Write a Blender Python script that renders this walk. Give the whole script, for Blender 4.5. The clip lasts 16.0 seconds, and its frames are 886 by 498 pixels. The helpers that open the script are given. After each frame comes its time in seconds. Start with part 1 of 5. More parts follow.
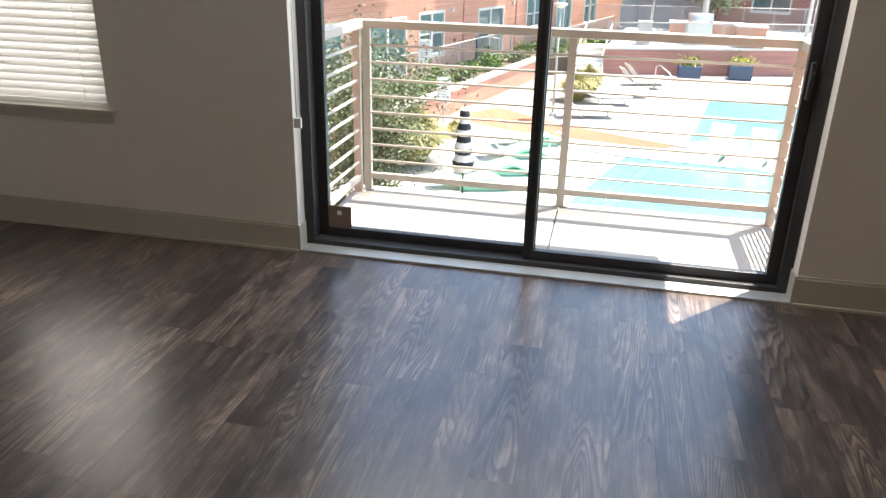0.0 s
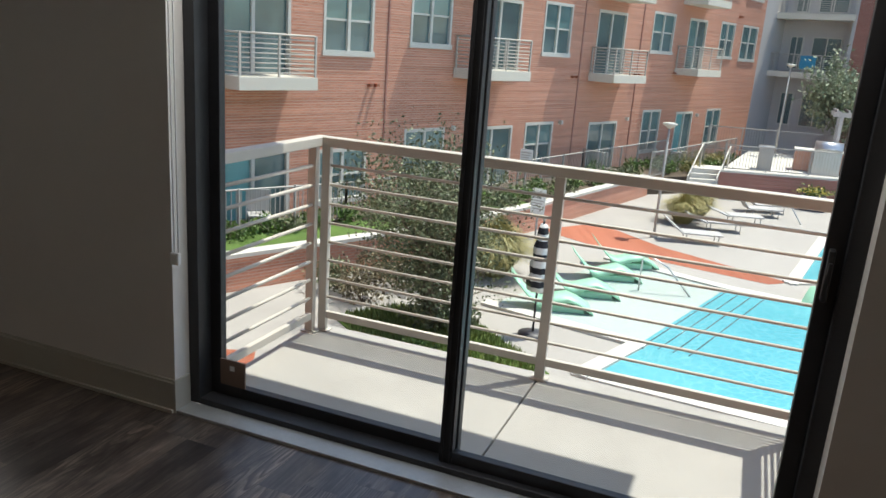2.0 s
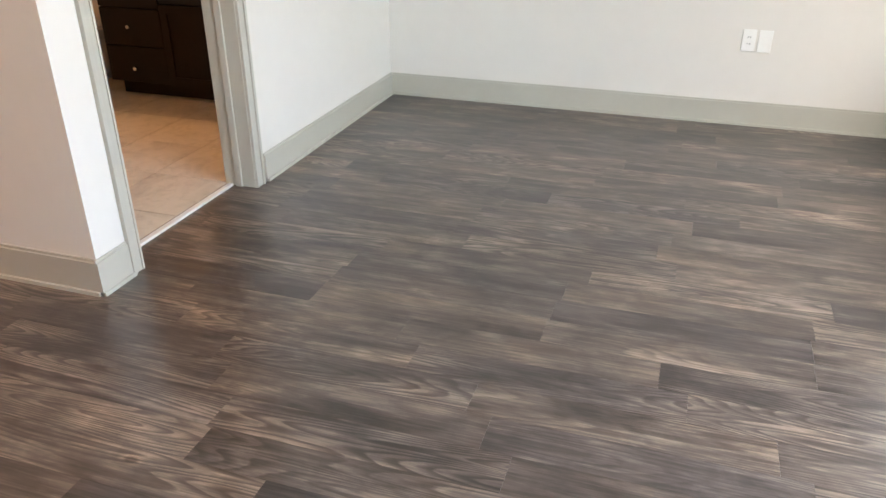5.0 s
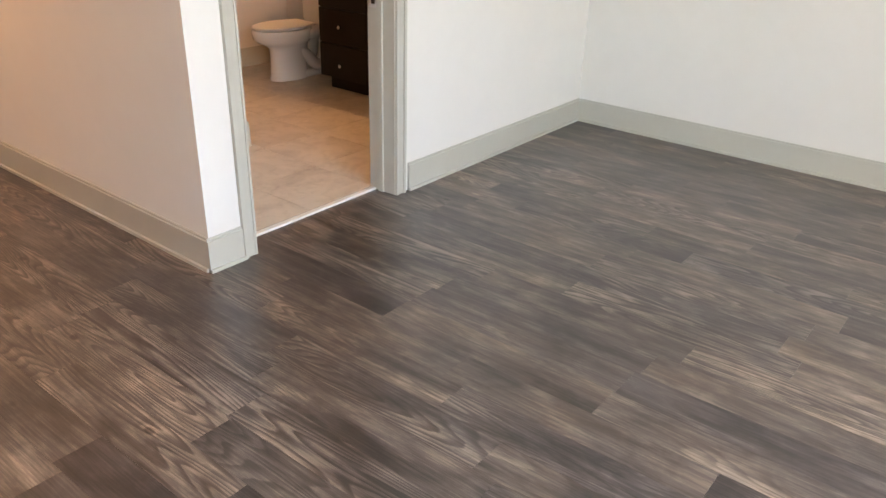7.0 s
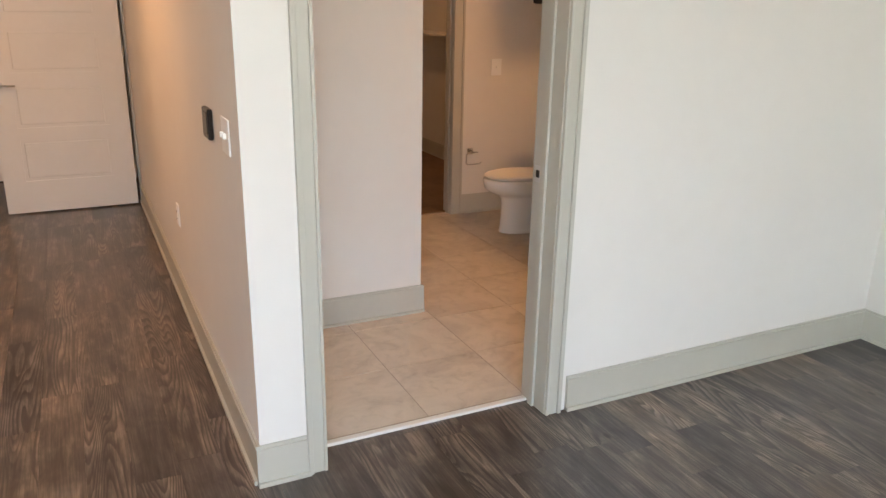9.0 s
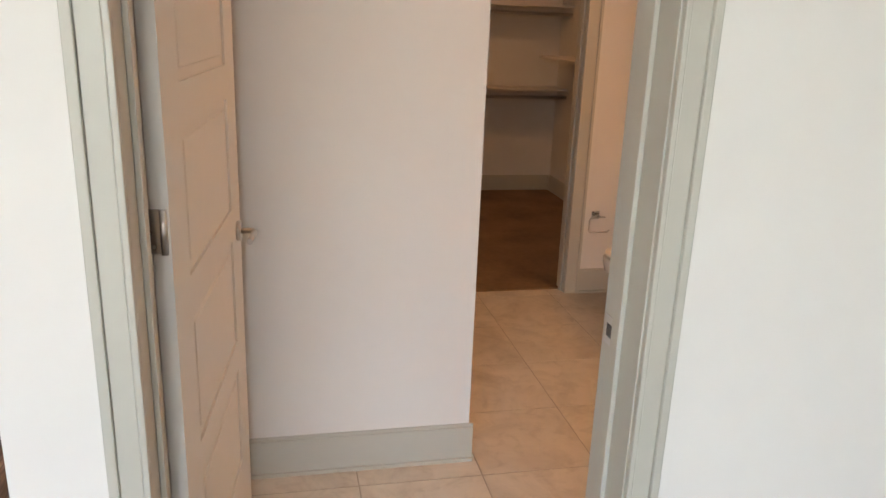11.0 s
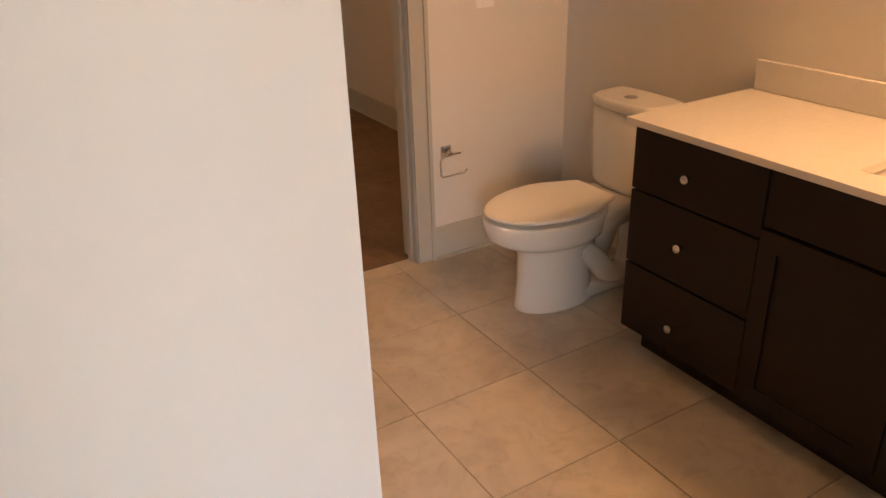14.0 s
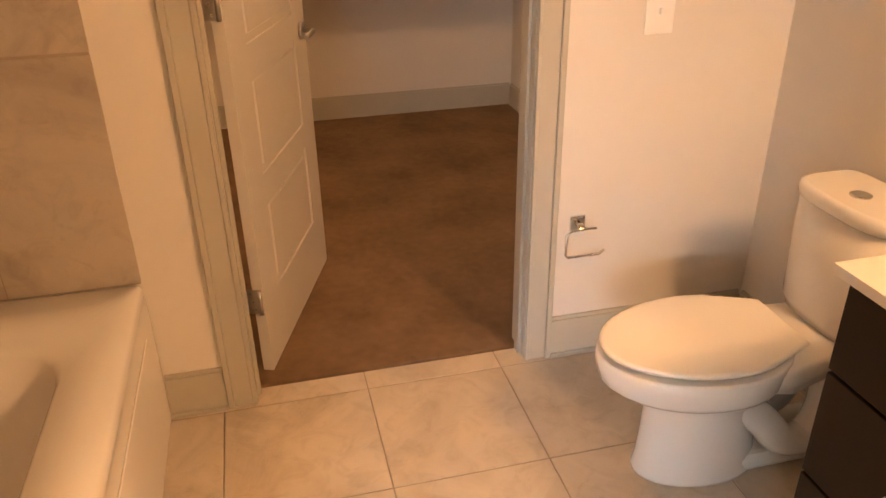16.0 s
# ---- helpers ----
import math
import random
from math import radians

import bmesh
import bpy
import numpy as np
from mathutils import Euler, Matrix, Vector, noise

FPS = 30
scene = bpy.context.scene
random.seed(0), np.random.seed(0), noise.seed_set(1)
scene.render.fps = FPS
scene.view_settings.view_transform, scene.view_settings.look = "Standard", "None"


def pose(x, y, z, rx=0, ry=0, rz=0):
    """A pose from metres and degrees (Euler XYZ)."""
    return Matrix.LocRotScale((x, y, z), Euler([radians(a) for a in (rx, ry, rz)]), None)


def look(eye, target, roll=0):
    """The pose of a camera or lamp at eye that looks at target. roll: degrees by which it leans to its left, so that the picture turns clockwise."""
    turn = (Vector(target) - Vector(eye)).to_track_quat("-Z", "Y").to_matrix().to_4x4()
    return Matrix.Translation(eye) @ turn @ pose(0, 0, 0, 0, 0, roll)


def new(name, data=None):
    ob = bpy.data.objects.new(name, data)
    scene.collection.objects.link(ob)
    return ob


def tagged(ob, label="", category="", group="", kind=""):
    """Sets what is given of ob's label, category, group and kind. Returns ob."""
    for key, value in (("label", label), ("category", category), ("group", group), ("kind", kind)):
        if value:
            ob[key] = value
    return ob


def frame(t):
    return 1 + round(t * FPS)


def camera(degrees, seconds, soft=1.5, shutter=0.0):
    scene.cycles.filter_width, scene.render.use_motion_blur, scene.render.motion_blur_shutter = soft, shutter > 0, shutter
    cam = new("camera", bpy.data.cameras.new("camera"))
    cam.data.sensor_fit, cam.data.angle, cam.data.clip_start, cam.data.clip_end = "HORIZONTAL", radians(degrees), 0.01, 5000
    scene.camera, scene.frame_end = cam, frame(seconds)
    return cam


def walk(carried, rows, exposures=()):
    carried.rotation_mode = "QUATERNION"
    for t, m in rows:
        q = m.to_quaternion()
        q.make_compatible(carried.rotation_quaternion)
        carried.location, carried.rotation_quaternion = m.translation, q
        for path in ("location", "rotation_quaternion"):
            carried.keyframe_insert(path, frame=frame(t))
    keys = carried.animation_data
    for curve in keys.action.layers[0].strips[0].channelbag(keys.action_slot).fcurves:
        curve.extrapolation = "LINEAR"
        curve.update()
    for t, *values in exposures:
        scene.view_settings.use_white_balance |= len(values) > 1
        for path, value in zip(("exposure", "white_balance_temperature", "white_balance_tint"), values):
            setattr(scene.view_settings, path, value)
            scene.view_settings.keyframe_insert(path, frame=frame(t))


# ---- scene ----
cam = camera(60.4, 16.0)
PATH = [
    (0, (1.583, -3.647, 1.639), (1.203, -1.837, 0.879), 1.4),
    (0.5, (1.719, -3.378, 1.688), (1.44, -1.483, 1.114), 1.7),
    (1, (1.815, -3.049, 1.757), (1.552, -1.125, 1.278), 3.3),
    (1.5, (2.028, -2.74, 1.697), (1.527, -0.86, 1.234), 3.4),
    (2, (2.185, -2.453, 1.688), (1.488, -0.653, 1.162), 4.1),
    (2.5, (2.196, -2.134, 1.646), (1.25, -0.48, 1.038), 4.3),
    (3, (2.174, -1.961, 1.632), (0.827, -0.675, 0.902), 3.4),
    (3.5, (2.239, -1.919, 1.592), (0.564, -1.189, 0.777), 3.3),
    (4, (2.331, -1.818, 1.551), (0.541, -1.646, 0.677), 1.8),
    (4.5, (2.519, -1.723, 1.549), (0.741, -1.907, 0.653), 1.2),
    (5, (2.622, -1.602, 1.524), (0.927, -2.155, 0.618), -0.0),
    (5.2, (2.647, -1.546, 1.52), (0.996, -2.232, 0.623), -0.1),
    (7.3, (2.046, -1.117, 1.554), (0.698, -2.336, 0.718), 1.8),
    (7.5, (1.921, -1.095, 1.569), (0.642, -2.414, 0.778), 1.8),
    (8, (1.577, -1.053, 1.618), (0.488, -2.573, 0.909), 1.6),
    (8.5, (1.272, -1.177, 1.601), (0.301, -2.798, 0.945), 1.5),
    (9, (1.003, -1.374, 1.611), (0.169, -3.084, 0.994), 1.0),
    (9.5, (0.7, -1.565, 1.613), (0.059, -3.365, 1.022), 0.3),
    (9.7, (0.548, -1.666, 1.607), (-0.013, -3.498, 1.033), -0.2),
    (11.8, (0.057, -2.904, 1.629), (-0.339, -4.77, 1.028), 2.5),
    (12, (0.096, -3.014, 1.651), (-0.468, -4.824, 1.013), 1.6),
    (12.2, (0.161, -3.096, 1.697), (-0.592, -4.818, 1.012), 1.9),
    (12.5, (0.155, -3.261, 1.654), (-0.776, -4.878, 0.935), 2.3),
    (13, (0.07, -3.499, 1.581), (-0.939, -5.057, 0.837), 1.4),
    (13.5, (-0.041, -3.663, 1.549), (-0.999, -5.22, 0.738), 0.2),
    (14, (-0.154, -3.917, 1.536), (-1.07, -5.472, 0.675), -1.9),
    (14.5, (-0.261, -4.121, 1.587), (-1.176, -5.669, 0.71), -3.9),
    (15, (-0.421, -4.302, 1.564), (-1.287, -5.884, 0.7), -3.2),
    (15.3, (-0.577, -4.396, 1.565), (-1.306, -6.05, 0.71), -2.0),
    (15.5, (-0.655, -4.444, 1.563), (-1.301, -6.119, 0.682), -2.1),
    (16, (-0.847, -4.587, 1.545), (-1.261, -6.315, 0.628), -1.0),
]
EXPOSURES = [
    (0, 2.35, 6700, 11),
    (0.5, 1.8, 6750, 17),
    (1, 1.4, 6700, 17),
    (1.5, 1.05, 6600, 14),
    (2.0, 0.9, 6500, 10),
    (2.5, 0.8, 6450, 3),
    (3.0, 0.85, 6350, 0),
    (3.5, 2.45, 6000, 5),
    (4.0, 3.68, 6450, 9),
    (5.0, 3.92, 6500, 10),
    (7.5, 3.87, 6700, 12),
    (9.5, 3.65, 6550, 10),
    (11.8, 3.75, 6600, 10),
    (12.5, 3.82, 6750, 11),
    (13.0, 4.05, 6550, 10),
    (14.0, 4.05, 6600, 10),
    (15.0, 4.2, 7250, 11),
    (15.5, 4.3, 7800, 11),
    (16.0, 4.92, 6650, 9),
]
walk(cam, [(t, look(eye, target, roll)) for t, eye, target, roll in PATH], EXPOSURES)

# ---- world, sun, lamps ----
SUN = Vector((0.235, 0.265, 1.0)).normalized()
world = bpy.data.worlds.new("world")
scene.world = world
world.use_nodes = True
wn = world.node_tree.nodes
sky = wn.new("ShaderNodeTexSky")
sky.sky_type, sky.sun_disc = "NISHITA", False
sky.sun_elevation, sky.sun_rotation = math.asin(SUN.z), math.atan2(SUN.x, SUN.y)
wn["Background"].inputs["Strength"].default_value = 0.15
world.node_tree.links.new(sky.outputs["Color"], wn["Background"].inputs["Color"])
sun = new("sun", bpy.data.lights.new("sun", "SUN"))
sun.data.energy, sun.data.angle, sun.data.color = 3.8, radians(0.53), (1.0, 0.93, 0.84)
sun.matrix_world = look(SUN * 30, (0, 0, 0))


def lamp(name, x, y, z, size, watts, colour, target):
    ob = new(name, bpy.data.lights.new(name, "AREA"))
    ob.data.shape, ob.data.size, ob.data.energy, ob.data.color = "DISK", size, watts, colour
    ob.matrix_world = look((x, y, z), target)
    return ob


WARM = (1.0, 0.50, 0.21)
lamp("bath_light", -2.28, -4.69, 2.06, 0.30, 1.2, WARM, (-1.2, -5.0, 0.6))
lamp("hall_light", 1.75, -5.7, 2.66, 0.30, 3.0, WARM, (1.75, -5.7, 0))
# Added fill: an unseen lamp that brightens the closet walls.
lamp("closet_light", -1.2, -7.9, 2.66, 0.25, 0.5, WARM, (-1.2, -7.9, 0))


def sky_lamp(name, x, y, z, w, h, watts, target):
    """Stands in an opening for the light of the sky."""
    ob = lamp(name, x, y, z, w, watts, (0.97, 0.955, 0.93), target)
    ob.data.shape, ob.data.size_y = "RECTANGLE", h
    return ob


sky_lamp("door_sky_light", 1.29, 0.055, 2.33, 2.4, 0.16, 9.0, (1.29, -1.9, 0.0))
sky_lamp("window_sky_light", -1.54, 0.118, 1.43, 0.82, 1.36, 3.2, (-1.54, -3.0, 1.43))

# ---- building blocks ----


def box(bm, x0, x1, y0, y1, z0, z1):
    v = [bm.verts.new((x, y, z)) for z in (z0, z1) for x, y in ((x0, y0), (x1, y0), (x1, y1), (x0, y1))]
    for f in ((3, 2, 1, 0), (4, 5, 6, 7), (0, 1, 5, 4), (1, 2, 6, 5), (2, 3, 7, 6), (3, 0, 4, 7)):
        bm.faces.new([v[i] for i in f])
    return bm


def bx(x0, x1, y0, y1, z0, z1, bevel=0.0, seg=2):
    bm = box(bmesh.new(), x0, x1, y0, y1, z0, z1)
    if bevel:
        bmesh.ops.bevel(bm, geom=bm.edges[:], offset=bevel, segments=seg, affect="EDGES", profile=0.5)
    return bm


def ring_axes(d):
    d = Vector(d).normalized()
    a = d.orthogonal().normalized()
    return a, d.cross(a)


def loft(bm, rings, cap=True):
    vs = [[bm.verts.new(p) for p in r] for r in rings]
    n = len(vs[0])
    for a, b in zip(vs, vs[1:]):
        for i in range(n):
            f = bm.faces.new((a[i], a[(i + 1) % n], b[(i + 1) % n], b[i]))
            f.smooth = True
    if cap:
        bm.faces.new(vs[0][::-1])
        bm.faces.new(vs[-1])
    return bm


def cyl(bm, p, q, r, r2=None, n=12):
    p, q = Vector(p), Vector(q)
    a, b = ring_axes(q - p)
    r2 = r if r2 is None else r2
    turn = [(math.cos(k * 2 * math.pi / n), math.sin(k * 2 * math.pi / n)) for k in range(n)]
    return loft(bm, [[p + (a * c + b * s) * r for c, s in turn], [q + (a * c + b * s) * r2 for c, s in turn]])


def tube(bm, pts, r, n=8):
    pts = [Vector(p) for p in pts]
    up = ring_axes(pts[1] - pts[0])[0]
    rings = []
    for i, p in enumerate(pts):
        d = (pts[min(i + 1, len(pts) - 1)] - pts[max(i - 1, 0)]).normalized()
        up = (up - d * up.dot(d)).normalized()
        side = d.cross(up)
        rings.append([p + (up * math.cos(k * 2 * math.pi / n) + side * math.sin(k * 2 * math.pi / n)) * r for k in range(n)])
    return loft(bm, rings)


def bend(pts, n=5):
    """The given points with a smooth curve through them."""
    P = [Vector(p) for p in pts]
    P = [P[0] * 2 - P[1]] + P + [P[-1] * 2 - P[-2]]
    out = []
    for a, b, c, d in zip(P, P[1:], P[2:], P[3:]):
        for k in range(n):
            t = k / n
            out.append(0.5 * (2 * b + (c - a) * t + (2 * a - 5 * b + 4 * c - d) * t * t + (3 * b - 3 * c + d - a) * t ** 3))
    return out + [P[-2]]


def lathe(bm, c, prof, n=24):
    return loft(bm, [[Vector(c) + Vector((r * math.cos(k * 2 * math.pi / n), r * math.sin(k * 2 * math.pi / n), z)) for k in range(n)] for r, z in prof])


def prism(bm, pts, z0, z1):
    lo = [bm.verts.new((x, y, z0)) for x, y in pts]
    hi = [bm.verts.new((x, y, z1)) for x, y in pts]
    bm.faces.new(hi)
    bm.faces.new(lo[::-1])
    for i in range(len(pts)):
        j = (i + 1) % len(pts)
        bm.faces.new((lo[i], lo[j], hi[j], hi[i]))
    bmesh.ops.recalc_face_normals(bm, faces=bm.faces[:])
    return bm


def mesh_of(name, bm, material):
    me = bpy.data.meshes.new(name)
    bm.normal_update()
    bm.to_mesh(me)
    bm.free()
    me.materials.append(material)
    return me


def part(name, bm, material, parent, label="", m=None):
    ob = new(name, mesh_of(name, bm, material))
    ob.parent = parent
    if m is not None:
        ob.matrix_basis = m
    return tagged(ob, label=label)


def thing(name, label, category, group="", m=None, kind=""):
    ob = new(name)
    ob.empty_display_size = 0.1
    if m is not None:
        ob.matrix_basis = m
    return tagged(ob, label, category, group, kind)


def solid(name, bm, material, label, category="", kind="", group="", m=None):
    ob = new(name, mesh_of(name, bm, material))
    if m is not None:
        ob.matrix_basis = m
    return tagged(ob, label, category, group, kind)


# ---- materials ----


class Nodes:
    def __init__(self, name, rough=0.5, metal=0.0, spec=0.5):
        self.mat = bpy.data.materials.new(name)
        self.mat.use_nodes = True
        self.t = self.mat.node_tree
        self.b = self.t.nodes["Principled BSDF"]
        self.b.inputs["Roughness"].default_value = rough
        self.b.inputs["Metallic"].default_value = metal
        self.b.inputs["Specular IOR Level"].default_value = spec

    def add(self, kind, **inputs):
        n = self.t.nodes.new("ShaderNode" + kind)
        for k, v in inputs.items():
            self.put(n.inputs[k.replace("_", " ")], v)
        return n

    def put(self, socket, v):
        if isinstance(v, bpy.types.NodeSocket):
            self.t.links.new(v, socket)
        else:
            socket.default_value = v

    def place(self, scale=(1, 1, 1), own=False):
        if own:
            src = self.add("TexCoord").outputs["Object"]
        else:
            src = self.add("NewGeometry").outputs["Position"]
        return self.add("Mapping", Vector=src, Scale=scale).outputs["Vector"]

    def noise(self, vec, scale, detail=3.0, rough=0.55, distortion=0.0):
        return self.add("TexNoise", Vector=vec, Scale=scale, Detail=detail, Roughness=rough, Distortion=distortion).outputs["Fac"]

    def ramp(self, fac, *stops):
        n = self.add("ValToRGB", Fac=fac)
        el = n.color_ramp.elements
        while len(el) < len(stops):
            el.new(0.5)
        for e, (p, c) in zip(el, stops):
            e.position, e.color = p, (*c, 1) if len(c) == 3 else c
        return n.outputs["Color"]

    def math(self, op, a, b=0.0):
        n = self.t.nodes.new("ShaderNodeMath")
        n.operation = op
        self.put(n.inputs[0], a)
        self.put(n.inputs[1], b)
        return n.outputs[0]

    def mix(self, fac, a, b, blend="MIX"):
        n = self.t.nodes.new("ShaderNodeMix")
        n.data_type, n.blend_type = "RGBA", blend
        self.put(n.inputs[0], fac)
        for s, v in ((n.inputs[6], a), (n.inputs[7], b)):
            self.put(s, (*v, 1) if isinstance(v, tuple) and len(v) == 3 else v)
        return n.outputs[2]

    def colour(self, v):
        self.put(self.b.inputs["Base Color"], (*v, 1) if isinstance(v, tuple) and len(v) == 3 else v)
        return self

    def bump(self, h, strength=0.3, dist=0.002):
        n = self.add("Bump", Height=h, Strength=strength, Distance=dist)
        self.put(self.b.inputs["Normal"], n.outputs["Normal"])
        return self


def plain(name, c, rough=0.5, metal=0.0, vary=0.12, scale=6.0, bump=0.15, bscale=120.0, dist=0.001, spec=0.5):
    """A surface of one colour with uneven tone at two scales and fine relief."""
    n = Nodes(name, rough, metal, spec)
    v = n.place()
    tone = n.math("ADD", n.math("MULTIPLY", n.noise(v, scale), 0.7), n.math("MULTIPLY", n.noise(v, scale * 9), 0.3))
    lo, hi = tuple(x * (1 - vary) for x in c), tuple(min(1, x * (1 + vary)) for x in c)
    n.colour(n.ramp(tone, (0.3, lo), (0.7, hi)))
    if bump:
        n.bump(n.noise(v, bscale, 2.0), bump, dist)
    rr = n.add("MapRange", Value=tone, To_Min=rough * 0.85, To_Max=min(1.0, rough * 1.15))
    n.put(n.b.inputs["Roughness"], rr.outputs[0])
    return n.mat


def brick_mat(name, c1, c2, mortar, yaw, across=0.215, high=0.075, soft=0.35):
    n = Nodes(name, 0.85, spec=0.2)
    src = n.add("NewGeometry")
    m = n.add("Mapping", Vector=src.outputs["Position"], Rotation=(0, 0, radians(yaw)))
    sep = n.add("SeparateXYZ", Vector=m.outputs["Vector"])
    s = n.math("ADD", sep.outputs["X"], sep.outputs["Y"])
    uv = n.add("CombineXYZ", X=s, Y=sep.outputs["Z"])
    b = n.add("TexBrick", Vector=uv.outputs[0], Color1=(*c1, 1), Color2=(*c2, 1), Mortar=(*mortar, 1), Scale=1.0, Mortar_Size=0.008, Bias=-0.2, Brick_Width=across, Row_Height=high)
    row = n.add("CombineXYZ", X=n.math("MULTIPLY", s, 0.15), Y=n.math("MULTIPLY", sep.outputs["Z"], 14.0))
    streak = n.noise(row.outputs[0], 1.0, 4.0)
    big = n.noise(src.outputs["Position"], 0.5, 3.0)
    col = n.mix(0.85, b.outputs["Color"], n.ramp(streak, (0.32, (0.60, 0.58, 0.58)), (0.66, (1.0, 1.0, 1.0))), "MULTIPLY")
    n.colour(n.mix(soft, col, n.ramp(big, (0.3, (0.75, 0.72, 0.7)), (0.7, (1.0, 1.0, 1.0))), "MULTIPLY"))
    n.bump(n.math("SUBTRACT", 1.0, b.outputs["Fac"]), 0.6, 0.01)
    return n.mat


def plank_mat(name):
    """Dark brushed wood-look vinyl: each plank with its own tone, cloudy patches, fibres and, on some, arched rings."""
    n = Nodes(name, 0.34, spec=0.5)
    rnd = n.add("ObjectInfo").outputs["Random"]
    pos = n.add("NewGeometry").outputs["Position"]
    off = n.add("CombineXYZ", X=n.math("MULTIPLY", rnd, 37.0), Y=n.math("MULTIPLY", rnd, 91.0), Z=n.math("MULTIPLY", rnd, 13.0))
    v = n.add("VectorMath")
    n.put(v.inputs[0], pos)
    n.put(v.inputs[1], off.outputs[0])

    def along(f):
        return n.add("Mapping", Vector=v.outputs[0], Scale=(1.0, f, 1.0)).outputs[0]

    field = n.noise(along(0.085), 7.5, 1.0, 0.4)
    wobble = n.noise(along(0.12), 30.0, 2.0, 0.5)
    ring = n.math("FRACT", n.math("ADD", n.math("MULTIPLY", field, 30.0), n.math("MULTIPLY", wobble, 0.8)))
    fibre = n.noise(along(0.03), 150.0, 5.0, 0.72)
    streak = n.noise(along(0.08), 26.0, 4.0, 0.6)
    patch = n.noise(along(0.30), 5.0, 5.0, 0.62, 0.4)
    cloud = n.noise(along(0.42), 11.0, 4.0, 0.6, 0.6)
    pick = n.math("FRACT", n.math("MULTIPLY", rnd, 7.3))
    show = n.ramp(n.math("ADD", n.math("MULTIPLY", patch, 0.6), n.math("MULTIPLY", pick, 0.5)), (0.55, (0.04, 0.04, 0.04)), (0.70, (1, 1, 1)))
    line = n.ramp(ring, (0.0, (0.0, 0.0, 0.0)), (0.14, (0.1, 0.1, 0.1)), (0.5, (0.85, 0.85, 0.85)), (0.88, (1, 1, 1)), (1.0, (0.0, 0.0, 0.0)))
    rings = n.math("MULTIPLY", n.math("SUBTRACT", line, 0.55), show)
    soft = n.math("ADD", n.math("MULTIPLY", fibre, 0.38), n.math("MULTIPLY", streak, 0.30))
    soft = n.math("ADD", soft, n.math("MULTIPLY", cloud, 0.32))
    grain = n.math("ADD", soft, n.math("MULTIPLY", rings, 0.17))
    col = n.ramp(grain, (0.36, (0.022, 0.018, 0.017)), (0.46, (0.056, 0.047, 0.043)), (0.54, (0.116, 0.098, 0.088)), (0.66, (0.28, 0.24, 0.208)))
    warm = n.mix(n.math("MULTIPLY", patch, 0.55), col, (0.150, 0.108, 0.076), "MIX")
    col = n.mix(0.45, col, warm)
    tone = n.ramp(rnd, (0.0, (0.50, 0.50, 0.55)), (0.2, (0.95, 0.90, 0.85)), (0.4, (0.64, 0.64, 0.68)), (0.6, (1.10, 1.04, 0.97)), (0.8, (0.80, 0.78, 0.78)), (1.0, (1.32, 1.24, 1.14)))
    blot = n.ramp(patch, (0.34, (0.50, 0.50, 0.52)), (0.50, (0.95, 0.94, 0.93)), (0.68, (1.45, 1.38, 1.28)))
    knot = n.add("TexVoronoi", Vector=along(0.55), Scale=3.6)
    eye = n.ramp(knot.outputs["Distance"], (0.035, (0.28, 0.22, 0.18)), (0.06, (1.25, 1.2, 1.15)), (0.10, (1.0, 1.0, 1.0)))
    col = n.mix(1.0, n.mix(1.0, col, tone, "MULTIPLY"), blot, "MULTIPLY")
    n.colour(n.mix(0.8, col, eye, "MULTIPLY"))
    n.put(n.b.inputs["Roughness"], n.add("MapRange", Value=grain, To_Min=0.27, To_Max=0.42).outputs[0])
    n.bump(grain, 0.14, 0.001)
    n.b.inputs["Coat Weight"].default_value = 0.4
    n.b.inputs["Coat Roughness"].default_value = 0.22
    return n.mat


def tile_mat(name, c, dark):
    n = Nodes(name, 0.38, spec=0.5)
    rnd = n.add("ObjectInfo").outputs["Random"]
    pos = n.add("NewGeometry").outputs["Position"]
    off = n.add("CombineXYZ", X=n.math("MULTIPLY", rnd, 17.0), Y=n.math("MULTIPLY", rnd, 41.0), Z=n.math("MULTIPLY", rnd, 9.0))
    v = n.add("VectorMath")
    n.put(v.inputs[0], pos)
    n.put(v.inputs[1], off.outputs[0])
    cloud = n.noise(v.outputs[0], 3.2, 6.0, 0.62, 0.9)
    spots = n.noise(v.outputs[0], 11.0, 4.0, 0.6, 1.2)
    col = n.ramp(cloud, (0.28, dark), (0.55, c), (0.8, tuple(x * 1.12 for x in c)))
    n.colour(n.mix(0.5, col, n.ramp(spots, (0.3, (0.72, 0.70, 0.67)), (0.5, (1, 1, 1))), "MULTIPLY"))
    n.bump(spots, 0.06, 0.002)
    return n.mat


def glass_mat(name):
    """A thin clear pane: it lets light straight through and mirrors more at a grazing angle."""
    n = Nodes(name)
    clear = n.add("BsdfTransparent", Color=(0.93, 0.96, 0.95, 1))
    gloss = n.add("BsdfGlossy", Roughness=0.0)
    rim = n.math("POWER", n.add("LayerWeight", Blend=0.5).outputs["Facing"], 4.0)
    mix = n.add("MixShader", Fac=n.math("ADD", n.math("MULTIPLY", rim, 0.55), 0.02))
    n.t.links.new(clear.outputs[0], mix.inputs[1])
    n.t.links.new(gloss.outputs[0], mix.inputs[2])
    n.t.links.new(mix.outputs[0], n.t.nodes["Material Output"].inputs["Surface"])
    return n.mat


